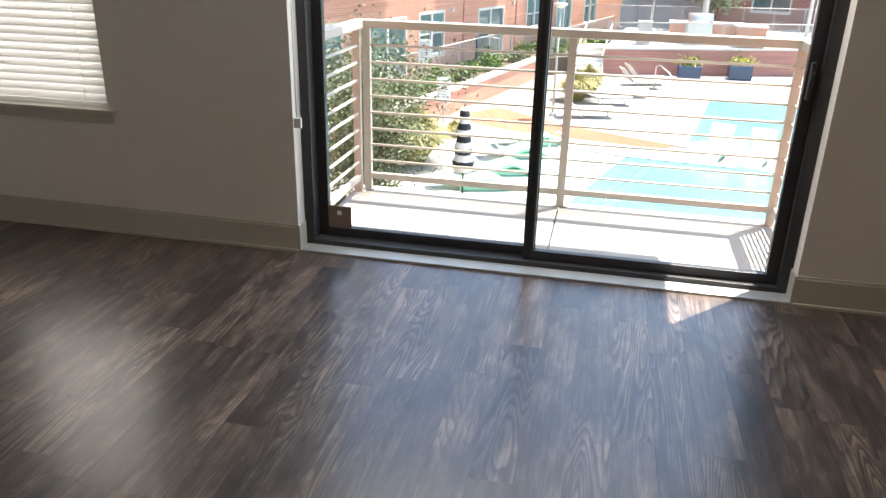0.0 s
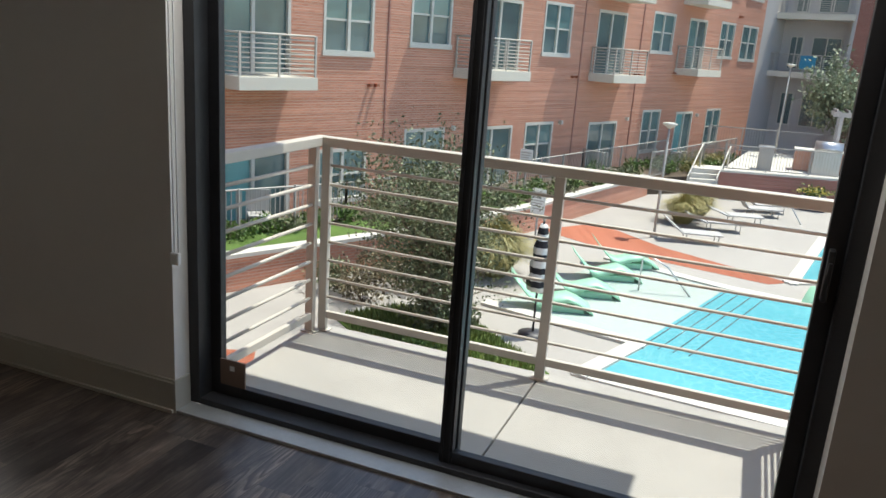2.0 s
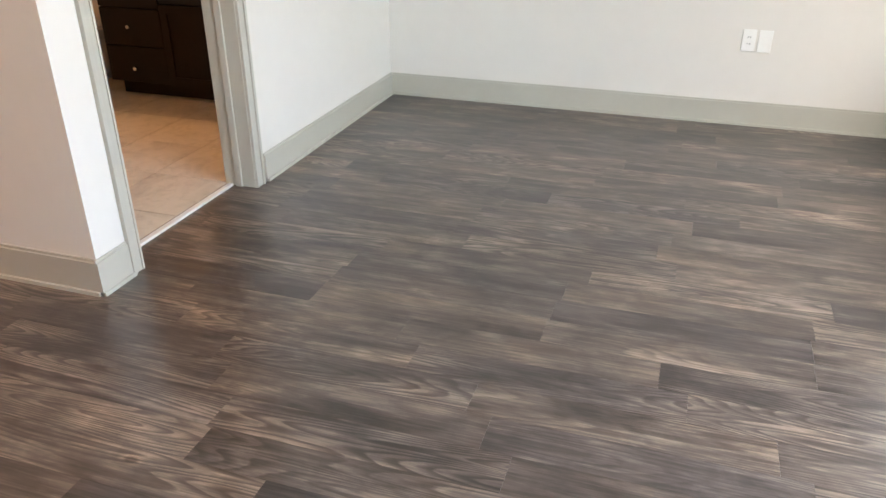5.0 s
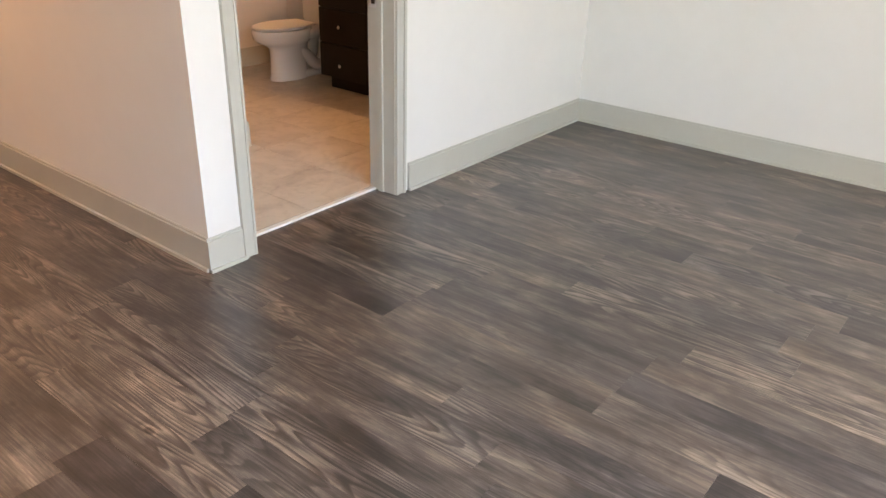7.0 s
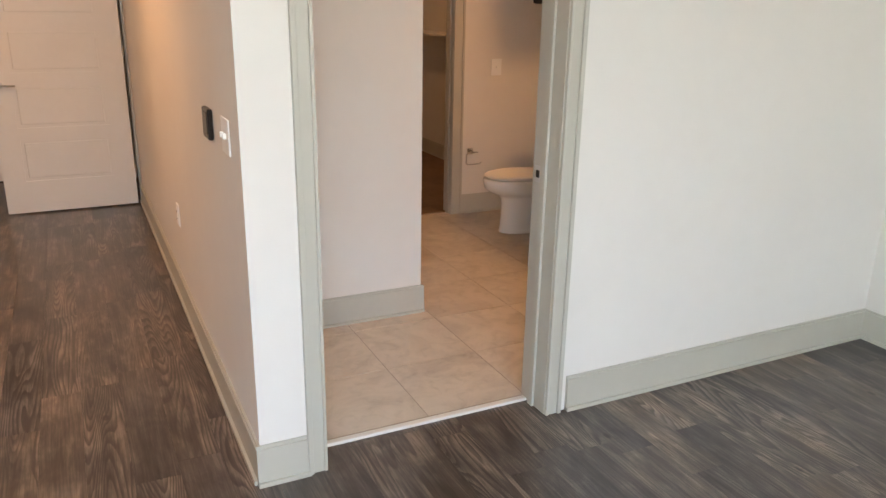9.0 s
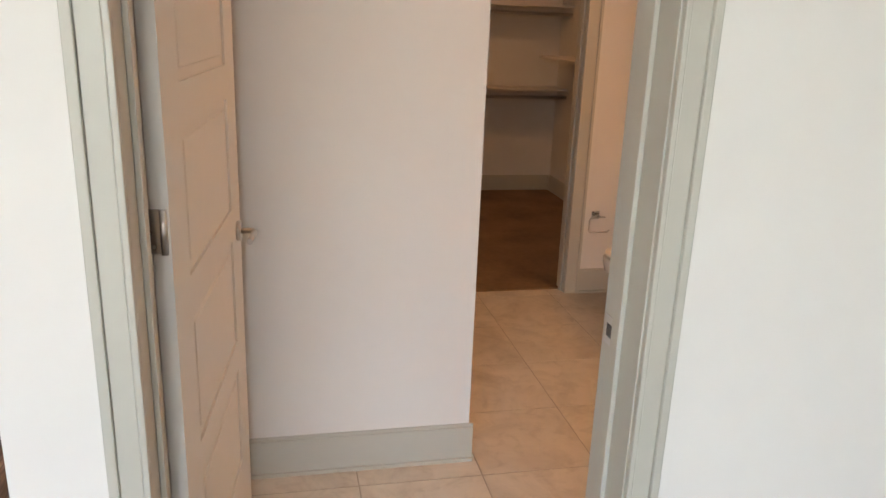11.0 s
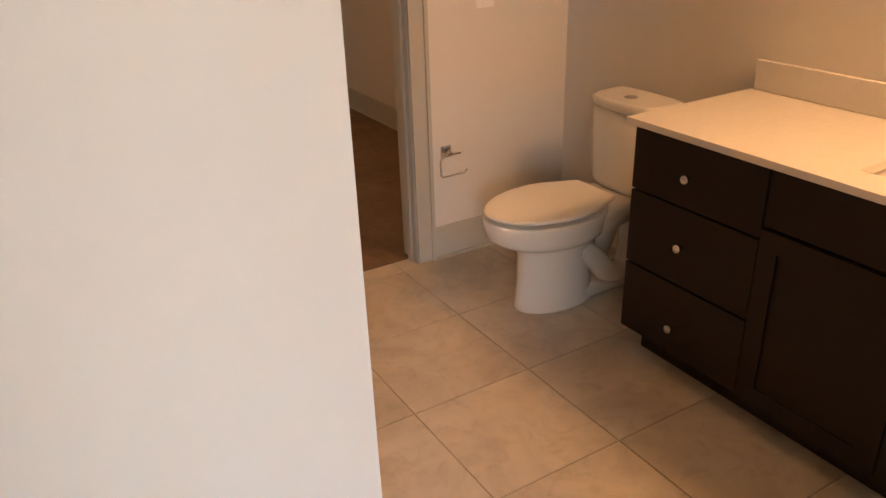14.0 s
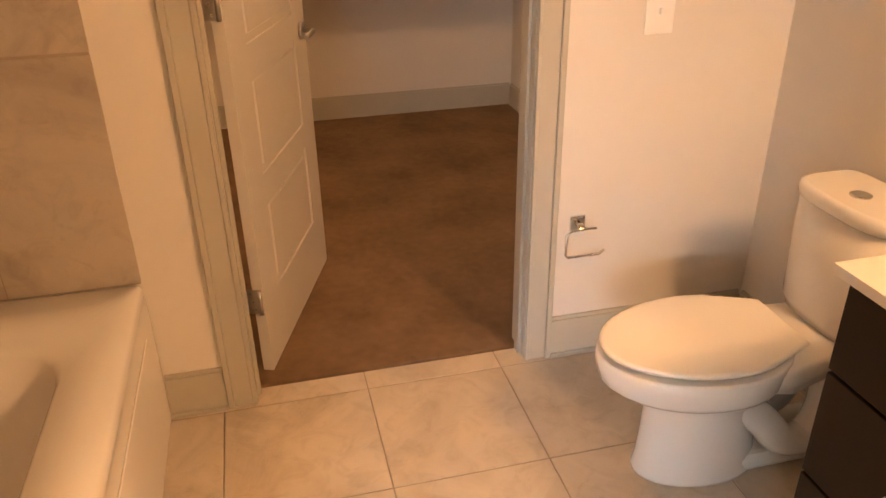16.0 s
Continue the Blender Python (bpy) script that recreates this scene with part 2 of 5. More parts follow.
def slat_mat(name):
    """White slats that let some light through."""
    n = Nodes(name, 0.4)
    n.colour((0.83, 0.83, 0.82))
    thin = n.add("BsdfTranslucent", Color=(0.8, 0.8, 0.78, 1))
    mix = n.add("MixShader", Fac=0.38)
    n.t.links.new(n.b.outputs[0], mix.inputs[1])
    n.t.links.new(thin.outputs[0], mix.inputs[2])
    n.t.links.new(mix.outputs[0], n.t.nodes["Material Output"].inputs["Surface"])
    return n.mat


def leaf_mat(name, a, b):
    n = Nodes(name, 0.55, spec=0.3)
    r = n.add("NewGeometry").outputs["Random Per Island"]
    n.colour(n.ramp(r, (0.0, a), (1.0, b)))
    n.b.inputs["Subsurface Weight"].default_value = 0.0
    return n.mat


def stripes_mat(name):
    """Black and white bands across a closed umbrella, one over the other."""
    n = Nodes(name, 0.8)
    z = n.add("SeparateXYZ", Vector=n.add("TexCoord").outputs["Object"]).outputs["Z"]
    f = n.math("GREATER_THAN", n.math("FRACT", n.math("MULTIPLY", z, 3.7)), 0.5)
    n.colour(n.mix(f, (0.02, 0.02, 0.025), (0.75, 0.74, 0.70)))
    return n.mat


def water_mat(name, c, deep):
    n = Nodes(name, 0.06, spec=0.5)
    v = n.place((1, 1, 0))
    # Pale cell lines are painted into the water colour as sunlight caustics.
    caustic_web = n.add("TexVoronoi", Vector=v, Scale=5.0)
    caustic_web.feature = "DISTANCE_TO_EDGE"
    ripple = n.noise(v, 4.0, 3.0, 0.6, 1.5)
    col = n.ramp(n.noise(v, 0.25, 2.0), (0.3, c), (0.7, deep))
    n.colour(n.mix(n.ramp(caustic_web.outputs["Distance"], (0.0, (0.16, 0.16, 0.16)), (0.10, (0, 0, 0))), col, (0.45, 0.80, 0.83)))
    n.bump(ripple, 0.5, 0.03)
    return n.mat


PAINT = plain("wall_paint", (0.72, 0.695, 0.655), 0.7, vary=0.025, scale=1.5, bump=0.12, bscale=260.0, dist=0.0008, spec=0.25)
CEIL = plain("ceiling_paint", (0.82, 0.81, 0.79), 0.85, vary=0.02, scale=1.5, bump=0.3, bscale=90.0)
TRIM = plain("trim_paint", (0.47, 0.455, 0.395), 0.42, vary=0.035, scale=3.0, bump=0.05)
DOORP = plain("door_paint", (0.66, 0.64, 0.60), 0.42, vary=0.03, scale=3.0, bump=0.05)
BRONZE = plain("dark_bronze_frame", (0.030, 0.032, 0.036), 0.45, 0.0, vary=0.2, bump=0.05)
GLASS = glass_mat("clear_glass")
SILL = plain("aluminium_sill", (0.42, 0.44, 0.44), 0.4, 0.3, bump=0.1)
CHROME = plain("chrome", (0.72, 0.72, 0.72), 0.14, 1.0, vary=0.05, bump=0.0)
NICKEL = plain("satin_nickel", (0.55, 0.54, 0.52), 0.3, 1.0, vary=0.05, bump=0.0)
WHITE = plain("white_plastic", (0.86, 0.86, 0.84), 0.35, vary=0.02, bump=0.0)
BLACKP = plain("black_plastic", (0.012, 0.012, 0.012), 0.25, vary=0.2, bump=0.0)
BLIND = slat_mat("white_blind_slat")
PLANK = plank_mat("vinyl_plank")
TILE = tile_mat("stone_tile", (0.58, 0.51, 0.42), (0.43, 0.37, 0.30))
WTILE = tile_mat("wall_tile", (0.47, 0.42, 0.36), (0.34, 0.30, 0.26))
GROUT = plain("grout", (0.36, 0.31, 0.25), 0.9, bump=0.4)
CARPET = plain("brown_carpet", (0.25, 0.165, 0.10), 0.95, vary=0.3, scale=3.0, bump=1.0, bscale=420.0, dist=0.006, spec=0.1)
SUBFLOOR = plain("dark_joint", (0.02, 0.018, 0.016), 0.8)
ESPRESSO = plain("espresso_wood", (0.013, 0.008, 0.006), 0.5, vary=0.3, scale=4.0, bump=0.1, spec=0.25)
QUARTZ = plain("white_quartz", (0.72, 0.70, 0.66), 0.22, vary=0.03, scale=40.0, bump=0.0)
CERAMIC = plain("white_ceramic", (0.82, 0.81, 0.78), 0.08, vary=0.01, bump=0.0)
SEATP = plain("toilet_seat_plastic", (0.82, 0.80, 0.75), 0.45, vary=0.01, bump=0.0)
ACRYLIC = plain("tub_acrylic", (0.82, 0.80, 0.77), 0.15, vary=0.01, bump=0.0)
MIRROR = plain("mirror_glass", (0.9, 0.9, 0.9), 0.02, 1.0, vary=0.0, bump=0.0)
CARD = plain("brown_card", (0.20, 0.135, 0.10), 0.7)
CONCRETE = plain("balcony_concrete", (0.34, 0.325, 0.30), 0.85, vary=0.10, scale=2.5, bump=0.3, bscale=200.0)
DECK = plain("pool_deck_concrete", (0.345, 0.325, 0.295), 0.85, vary=0.10, scale=0.6, bump=0.3, bscale=40.0)
RAILP = plain("beige_rail_paint", (0.50, 0.465, 0.41), 0.5, vary=0.06, bump=0.1)
STUCCO = plain("cream_stucco", (0.64, 0.60, 0.51), 0.85, vary=0.06, scale=1.2, bump=0.3, bscale=60.0)
GREYST = plain("grey_stucco", (0.48, 0.46, 0.45), 0.85, vary=0.06, scale=1.2, bump=0.3, bscale=60.0)
BRICK = brick_mat("red_brick", (0.70, 0.315, 0.205), (0.56, 0.235, 0.15), (0.68, 0.52, 0.42), 20)
BRICKF = brick_mat("dark_red_brick", (0.46, 0.20, 0.155), (0.38, 0.15, 0.12), (0.42, 0.32, 0.28), 20)
PAVER = brick_mat("brick_paver", (0.42, 0.15, 0.09), (0.36, 0.12, 0.07), (0.34, 0.2, 0.14), 20)
VINYLF = plain("cream_window_frame", (0.56, 0.545, 0.49), 0.5, vary=0.04, bump=0.0)
WGLASS = plain("far_window_glass", (0.10, 0.155, 0.155), 0.08, 0.0, vary=0.35, scale=0.35, bump=0.0, spec=0.9)
WGREEN = plain("grey_green_window_glass", (0.115, 0.205, 0.20), 0.08, 0.0, vary=0.35, scale=0.5, bump=0.0, spec=0.9)
# Teal base colour holds the pool's turquoise reflection in these panes.
WTEAL = plain("pool_reflection_glass", (0.15, 0.36, 0.36), 0.10, 0.0, vary=0.25, scale=0.35, bump=0.0, spec=0.9)
WATER = water_mat("pool_water", (0.075, 0.34, 0.40), (0.115, 0.41, 0.455))
SHALLOW = water_mat("shallow_pool_water", (0.42, 0.49, 0.45), (0.48, 0.53, 0.48))
COPING = plain("pale_coping", (0.54, 0.52, 0.47), 0.8)
GREENP = plain("mint_green_plastic", (0.33, 0.62, 0.44), 0.4, vary=0.05, bump=0.0)
WHITEP = plain("grey_sling", (0.44, 0.43, 0.41), 0.6, vary=0.05)
STRIPES = stripes_mat("striped_canvas")
IRON = plain("dark_iron", (0.04, 0.04, 0.045), 0.5)
STEEL = plain("stainless_steel", (0.55, 0.55, 0.55), 0.3, 0.8)
GALV = plain("grey_fence_paint", (0.42, 0.40, 0.37), 0.5)
BARK = plain("bark", (0.16, 0.12, 0.085), 0.9, vary=0.3, scale=20.0, bump=0.6)
LEAF = leaf_mat("olive_leaf", (0.05, 0.07, 0.03), (0.20, 0.22, 0.12))
SAGE = leaf_mat("sage_leaf", (0.14, 0.18, 0.10), (0.34, 0.38, 0.26))
GRASSY = leaf_mat("lawn_blade", (0.09, 0.14, 0.03), (0.25, 0.30, 0.09))
DRYLEAF = leaf_mat("dry_shrub_leaf", (0.09, 0.075, 0.04), (0.25, 0.21, 0.13))
LEAF2 = leaf_mat("hedge_leaf", (0.03, 0.075, 0.015), (0.12, 0.19, 0.04))
STRAW = leaf_mat("straw_grass_leaf", (0.22, 0.20, 0.07), (0.44, 0.38, 0.17))
FLOWER = leaf_mat("yellow_flower", (0.55, 0.42, 0.05), (0.75, 0.68, 0.25))
LAWN = plain("lawn", (0.085, 0.15, 0.025), 0.95, vary=0.3, scale=1.5, bump=0.8, bscale=60.0, dist=0.02)
SOIL = plain("bed_soil", (0.10, 0.075, 0.05), 0.95, vary=0.3, bump=0.6)
BLUEPOT = plain("blue_glazed_pot", (0.035, 0.06, 0.11), 0.25)
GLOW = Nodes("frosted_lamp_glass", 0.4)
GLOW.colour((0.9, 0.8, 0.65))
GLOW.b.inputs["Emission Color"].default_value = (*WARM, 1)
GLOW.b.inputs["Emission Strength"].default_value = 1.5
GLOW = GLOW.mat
# ---- the apartment's shell ----
H = 2.75          # ceiling
NW, SW, WW = 0.015, -3.685, -2.535   # inner faces of the living room's walls
CW = 0.562        # corridor face of the bathroom block
EX = 4.2          # far side of the open room
DW = 2.42         # head of the glazed door


def wall(name, boxes, label, material=None):
    bm = bmesh.new()
    for b in boxes:
        box(bm, *b)
    return solid(name, bm, material or PAINT, label, "wall", "structure")


wall("wall_north", [(WW - 0.12, -2.0, NW, 0.22, 0, H), (-2.0, -1.08, NW, 0.22, 0, 0.70), (-2.0, -1.08, NW, 0.22, 2.15, H), (-1.08, 0.0, NW, 0.22, 0, H),
                    (0.0, 2.573, NW, 0.22, DW, H), (2.573, EX, NW, 0.22, 0, H)], "white painted wall with a window and a glazed door")
wall("wall_west", [(WW - 0.12, WW, SW - 0.165, NW, 0, H)], "white painted living room wall")
wall("wall_south", [(WW, -0.615, SW - 0.165, SW, 0, H), (-0.615, 0.345, SW - 0.165, SW, DW, H), (0.345, CW, SW - 0.165, SW, 0, H)], "white painted wall with a doorway")
wall("wall_corridor", [(0.425, CW, -7.98, SW - 0.165, 0, H), (0.425, CW, -8.90, -7.98, 2.40, H), (0.425, CW, -9.40, -8.90, 0, H)], "cream painted corridor wall")
# The last box is an unseen backing, added to stop sky light leaking round door_5.
wall("wall_hall_end", [(CW, 0.80, -9.25, -9.10, 0, H), (0.80, 1.70, -9.25, -9.10, 2.40, H), (1.70, EX, -9.25, -9.10, 0, H), (0.60, 1.90, -9.40, -9.252, 0, H)], "cream painted wall at the end of the hall")
wall("wall_east", [(EX, EX + 0.12, -9.25, 0.22, 0, H)], "white painted wall")
wall("wall_bath_west", [(-2.55, -2.43, -6.745, SW - 0.165, 0, H), (-2.65, -2.53, -9.64, -6.745, 0, H)], "warm painted bathroom wall")
wall("wall_stub", [(-0.583, 0.425, -5.02, -4.893, 0, H)], "white painted wall between doorway and tub")
wall("wall_bath_south", [(-0.70, 0.425, -6.745, -6.623, 0, H), (-1.63, -0.70, -6.745, -6.623, 2.40, H), (-2.43, -1.63, -6.745, -6.623, 0, H)], "warm painted wall with the closet doorway")
wall("wall_tub_side", [(0.315, 0.425, -6.623, -5.02, 0, H)], "wall behind the bathtub")
wall("wall_closet_south", [(-2.53, 0.425, -9.64, -9.515, 0, H)], "painted closet wall")
wall("wall_laundry", [(0.28, 0.425, -9.515, -6.745, 0, H)], "painted closet side wall")
solid("ceiling", bx(WW - 0.12, EX + 0.12, -9.64, 0.22, H, H + 0.2), CEIL, "white painted ceiling", "ceiling", "structure")


def trim(name, runs, label="grey-beige painted baseboard", h=0.155, t=0.014):
    """Baseboards: runs of (x0, y0, x1, y1) along the wall's face, with the side on which the room lies as the last number."""
    bm = bmesh.new()
    for x0, y0, x1, y1, side in runs:
        if abs(x1 - x0) > abs(y1 - y0):
            a, b = sorted((y0, y0 + side * t))
            a2, b2 = sorted((y0, y0 + side * t * 0.55))
            a3, b3 = sorted((y0, y0 + side * (t + 0.011)))
            box(bm, x0, x1, a, b, 0, h - 0.012)
            box(bm, x0, x1, a2, b2, h - 0.012, h)
            box(bm, x0, x1, a3, b3, 0, 0.016)
        else:
            a, b = sorted((x0, x0 + side * t))
            a2, b2 = sorted((x0, x0 + side * t * 0.55))
            a3, b3 = sorted((x0, x0 + side * (t + 0.011)))
            box(bm, a, b, y0, y1, 0, h - 0.012)
            box(bm, a2, b2, y0, y1, h - 0.012, h)
            box(bm, a3, b3, y0, y1, 0, 0.016)
    return solid(name, bm, TRIM, label, "baseboard", "structure")


trim("baseboard", [(WW, NW, 0.0, NW, -1), (2.573, NW, EX, NW, -1)])
trim("baseboard_west", [(WW, SW + 0.014, WW, NW - 0.014, 1)])
trim("baseboard_south", [(WW, SW, -0.70, SW, 1), (0.39, SW, CW + 0.014, SW, 1)])
trim("baseboard_corridor", [(CW, -7.93, CW, SW, 1)])
trim("baseboard_hall_end", [(1.79, -9.10, EX, -9.10, 1)])
trim("baseboard_stub", [(-0.583 - 0.014, -4.893, 0.425, -4.893, 1)])
trim("baseboard_stub_end", [(-0.583, -5.02, -0.583, -4.893, -1)])
trim("baseboard_bath_south", [(-0.626, -6.623, -0.455, -6.623, 1), (-2.416, -6.623, -1.704, -6.623, 1)])
trim("baseboard_bath_west", [(-2.43, -6.609, -2.43, -5.62, 1)])
trim("baseboard_closet", [(-2.516, -9.515, 0.28, -9.515, 1)])
trim("baseboard_closet_west", [(-2.53, -9.50, -2.53, -6.745, 1)])
for rx in (0.0, 2.573):
    s = 1 if rx == 0 else -1
    bm = box(bmesh.new(), *sorted((rx, rx + s * 0.012)), NW - 0.014, 0.10, 0, 0.155)
    solid("baseboard_return", bm, TRIM, "grey-beige baseboard return at the glazed door", "baseboard", "structure")


def casing(name, axis, face, side, a, b, top, w=0.070, t=0.017):
    """A door casing on one face of a wall round the opening a..b: stepped boards, thicker along the outer edge."""
    ob = thing(name, "grey-beige painted door casing", "door casing", kind="structure")

    def board(p0, p1, z0, z1, depth, parent=ob, part_name="casing_board"):
        q0, q1 = sorted((face, face + side * depth))
        bm = bx(p0, p1, q0, q1, z0, z1, 0.0025, 2) if axis == "x" else bx(q0, q1, p0, p1, z0, z1, 0.0025, 2)
        return part(part_name, bm, TRIM, parent)

    for edge, s in ((a, -1), (b, 1)):
        leg = board(*sorted((edge + s * 0.012, edge + s * (w - 0.018))), 0, top, t * 0.72)
        board(*sorted((edge + s * (w - 0.018), edge + s * w)), 0, top + w, t * 1.2, leg, "outer_bead")
        board(*sorted((edge, edge + s * 0.012)), 0, top, t * 0.95, leg, "inner_bead")
    board(a - w + 0.018, b + w - 0.018, top, top + w, t * 0.9)
    return ob


def jamb(name, axis, w0, w1, a, b, top, stop):
    """The lining of a doorway through a wall from w0 to w1, with its door stops."""
    ob = thing(name, "grey-beige painted door jamb", "door jamb", kind="structure")

    def board(part_name, p0, p1, q0, q1, z0, z1, parent=ob):
        bm = bx(p0, p1, q0, q1, z0, z1, 0.0015, 1) if axis == "x" else bx(q0, q1, p0, p1, z0, z1, 0.0015, 1)
        return part(part_name, bm, TRIM, parent)

    t = 0.018
    for p0, p1, s0, s1 in ((a, a + t, a + t, a + t + 0.011), (b - t, b, b - t - 0.011, b - t)):
        leg = board("jamb_board", p0, p1, w0 - 0.001, w1 + 0.001, 0, top)
        board("door_stop", s0, s1, stop, stop + 0.035, 0, top - t, leg)
    board("head_board", a + t, b - t, w0 - 0.001, w1 + 0.001, top - t, top)
    return ob


jamb("door_jamb_bath", "x", SW - 0.165, SW, -0.615, 0.345, DW, SW - 0.11)
casing("door_casing_bath", "x", SW, 1, -0.600, 0.327, DW - 0.02)
casing("door_casing_bath_inside", "x", SW - 0.165, -1, -0.600, 0.327, DW - 0.02)
jamb("door_jamb_closet", "x", -6.745, -6.623, -1.63, -0.70, 2.40, -6.69)
casing("door_casing_closet", "x", -6.623, 1, -1.615, -0.715, 2.38, 0.088)
casing("door_casing_laundry", "y", CW, 1, -8.88, -8.0, 2.38)
jamb("door_jamb_laundry", "y", 0.425, CW, -8.90, -7.98, 2.40, 0.48)
casing("door_casing_entry", "x", -9.10, 1, 0.815, 1.685, 2.38)
strike = solid("strike_plate", bx(-0.597, -0.5955, -3.85, -3.80, 0.95, 1.015, 0.0006), NICKEL, "satin nickel strike plate on the door jamb", "strike plate")
part("strike_hole", bx(-0.5955, -0.595, -3.837, -3.812, 0.968, 0.997), BLACKP, strike)


# ---- floors ----
living = solid("floor", bx(WW - 0.1, EX, -9.42, 0.13, -0.10, -0.006), SUBFLOOR, "dark grey-brown wood-look vinyl plank floor", "floor", "structure")
bath = solid("floor_bath", bx(-2.5, 0.425, -6.69, -3.83, -0.006, 0.0), GROUT, "beige stone tile floor with brown joints", "floor", "structure")
solid("floor_closet", bx(-2.53, 0.28, -9.515, -6.695, -0.004, 0.010, 0.004), CARPET, "worn brown closet carpet", "carpet", "structure")
solid("door_threshold", bx(-0.597, 0.327, -3.845, -3.815, -0.004, 0.012, 0.004), DOORP, "pale threshold strip between plank and tile", "threshold", "structure")


# ---- window with blind ----
win = thing("window_1", "white window behind lowered slat blind", "window", kind="structure")
part("window_frame", bx(-2.0, -1.96, 0.12, 0.20, 0.70, 2.15), VINYLF, win)
part("window_frame", bx(-1.12, -1.08, 0.12, 0.20, 0.70, 2.15), VINYLF, win)
part("window_frame", bx(-1.96, -1.12, 0.12, 0.20, 0.70, 0.74), VINYLF, win)
part("window_frame", bx(-1.96, -1.12, 0.12, 0.20, 2.11, 2.15), VINYLF, win)
part("window_frame", bx(-1.96, -1.12, 0.13, 0.19, 1.40, 1.44), VINYLF, win)
for z0, z1 in ((0.74, 1.40), (1.44, 2.11)):
    p = part("pane", bx(-1.96, -1.12, 0.155, 0.161, z0, z1), GLASS, win)
    p.visible_shadow = False
solid("window_sill", bx(-2.065, -1.03, -0.022, 0.12, 0.700, 0.722, 0.004), TRIM, "grey-beige painted window sill", "window sill", "structure")
solid("window_apron", bx(-2.04, -1.055, -0.001, NW, 0.645, 0.700, 0.003), TRIM, "grey-beige board below the window sill", "trim", "structure")
blind = thing("window_blind", "lowered white horizontal slat blind", "blind")
part("head_rail", bx(-1.995, -1.085, 0.03, 0.08, 2.08, 2.145, 0.004), BLIND, blind)
part("bottom_rail", bx(-1.99, -1.09, 0.032, 0.075, 0.728, 0.752, 0.006), BLIND, blind)
slat = mesh_of("slat", bx(-0.45, 0.45, -0.025, 0.025, -0.0014, 0.0014), BLIND)
for i in range(31):
    ob = new("slat", slat)
    ob.parent = blind
    ob.matrix_basis = pose(-1.54, 0.053, 0.775 + i * 0.0425, 52 + random.uniform(-3, 3), random.uniform(-0.25, 0.25), 0)
for x in (-1.86, -1.22):
    part("ladder_cord", cyl(bmesh.new(), (x, 0.032, 0.75), (x, 0.032, 2.09), 0.0013, n=6), BLIND, blind)

# ---- glazed sliding door ----
sd = thing("door_1", "closed dark bronze framed sliding glass door", "sliding door", kind="structure")


def bar(x0, x1, y0, y1, z0, z1, name="door_frame"):
    return part(name, bx(x0, x1, y0, y1, z0, z1, 0.003), BRONZE, sd)


bar(0.0, 0.055, 0.11, 0.25, 0.012, DW)
bar(2.518, 2.573, 0.11, 0.25, 0.012, DW)
bar(0.055, 2.518, 0.11, 0.25, DW - 0.05, DW)
bar(0.055, 2.518, 0.11, 0.25, 0.012, 0.040)
for x0, x1, y0 in ((0.055, 1.285, 0.195), (1.225, 2.518, 0.145)):
    leaf = part("sliding_panel", bx(x0, x0 + 0.055, y0, y0 + 0.04, 0.04, DW - 0.05, 0.003), BRONZE, sd)
    part("stile", bx(x1 - 0.058, x1, y0, y0 + 0.04, 0.04, DW - 0.05, 0.003), BRONZE, leaf)
    for xr in (x0 + 0.012, x0 + 0.040) if x0 > 1 else (x1 - 0.016,):
        part("rib", bx(xr, xr + 0.006, y0 - 0.007, y0 - 0.0005, 0.04, DW - 0.05, 0.001, 1), BRONZE, leaf)
    part("bottom_rail", bx(x0 + 0.055, x1 - 0.058, y0, y0 + 0.04, 0.04, 0.092, 0.003), BRONZE, leaf)
    part("top_rail", bx(x0 + 0.055, x1 - 0.058, y0, y0 + 0.04, DW - 0.11, DW - 0.05, 0.003), BRONZE, leaf)
    g = part("pane", bx(x0 + 0.055, x1 - 0.058, y0 + 0.017, y0 + 0.023, 0.092, DW - 0.11), GLASS, leaf)
    g.visible_shadow = False
hb = part("door_handle", bx(2.470, 2.490, 0.108, 0.145, 0.98, 1.15, 0.006), BRONZE, sd)
part("latch", bx(2.474, 2.486, 0.096, 0.108, 1.07, 1.11, 0.003), BRONZE, hb)
solid("door_sill", bx(0.0, 2.573, 0.005, 0.11, -0.004, 0.014, 0.003), SILL, "pale metal threshold of the glazed door", "threshold", "structure")
solid("door_sill_outside", bx(-0.05, 2.62, 0.25, 0.30, -0.2, 0.012), SILL, "pale outer sill of the glazed door", "threshold", "structure")
st = solid("door_sticker", bx(0.112, 0.245, 0.186, 0.1945, 0.098, 0.222), CARD, "brown paper sticker on the glazed door", "sticker")
part("sticker_mark", bx(0.165, 0.19, 0.1845, 0.1858, 0.172, 0.196), WHITE, st)
cord = thing("blind_cord", "white blind cord with a wall cleat", "blind cord")
part("cord", tube(bmesh.new(), [(0.030, -0.004, z) for z in (0.74, 1.2, 1.8, 2.4)], 0.003), WHITE, cord)
part("cord", tube(bmesh.new(), [(0.045, 0.004, z) for z in (0.74, 1.2, 1.8, 2.4)], 0.003), WHITE, cord)
part("cleat", bx(0.012, 0.055, -0.012, 0.010, 0.70, 0.755, 0.006), WHITE, cord)


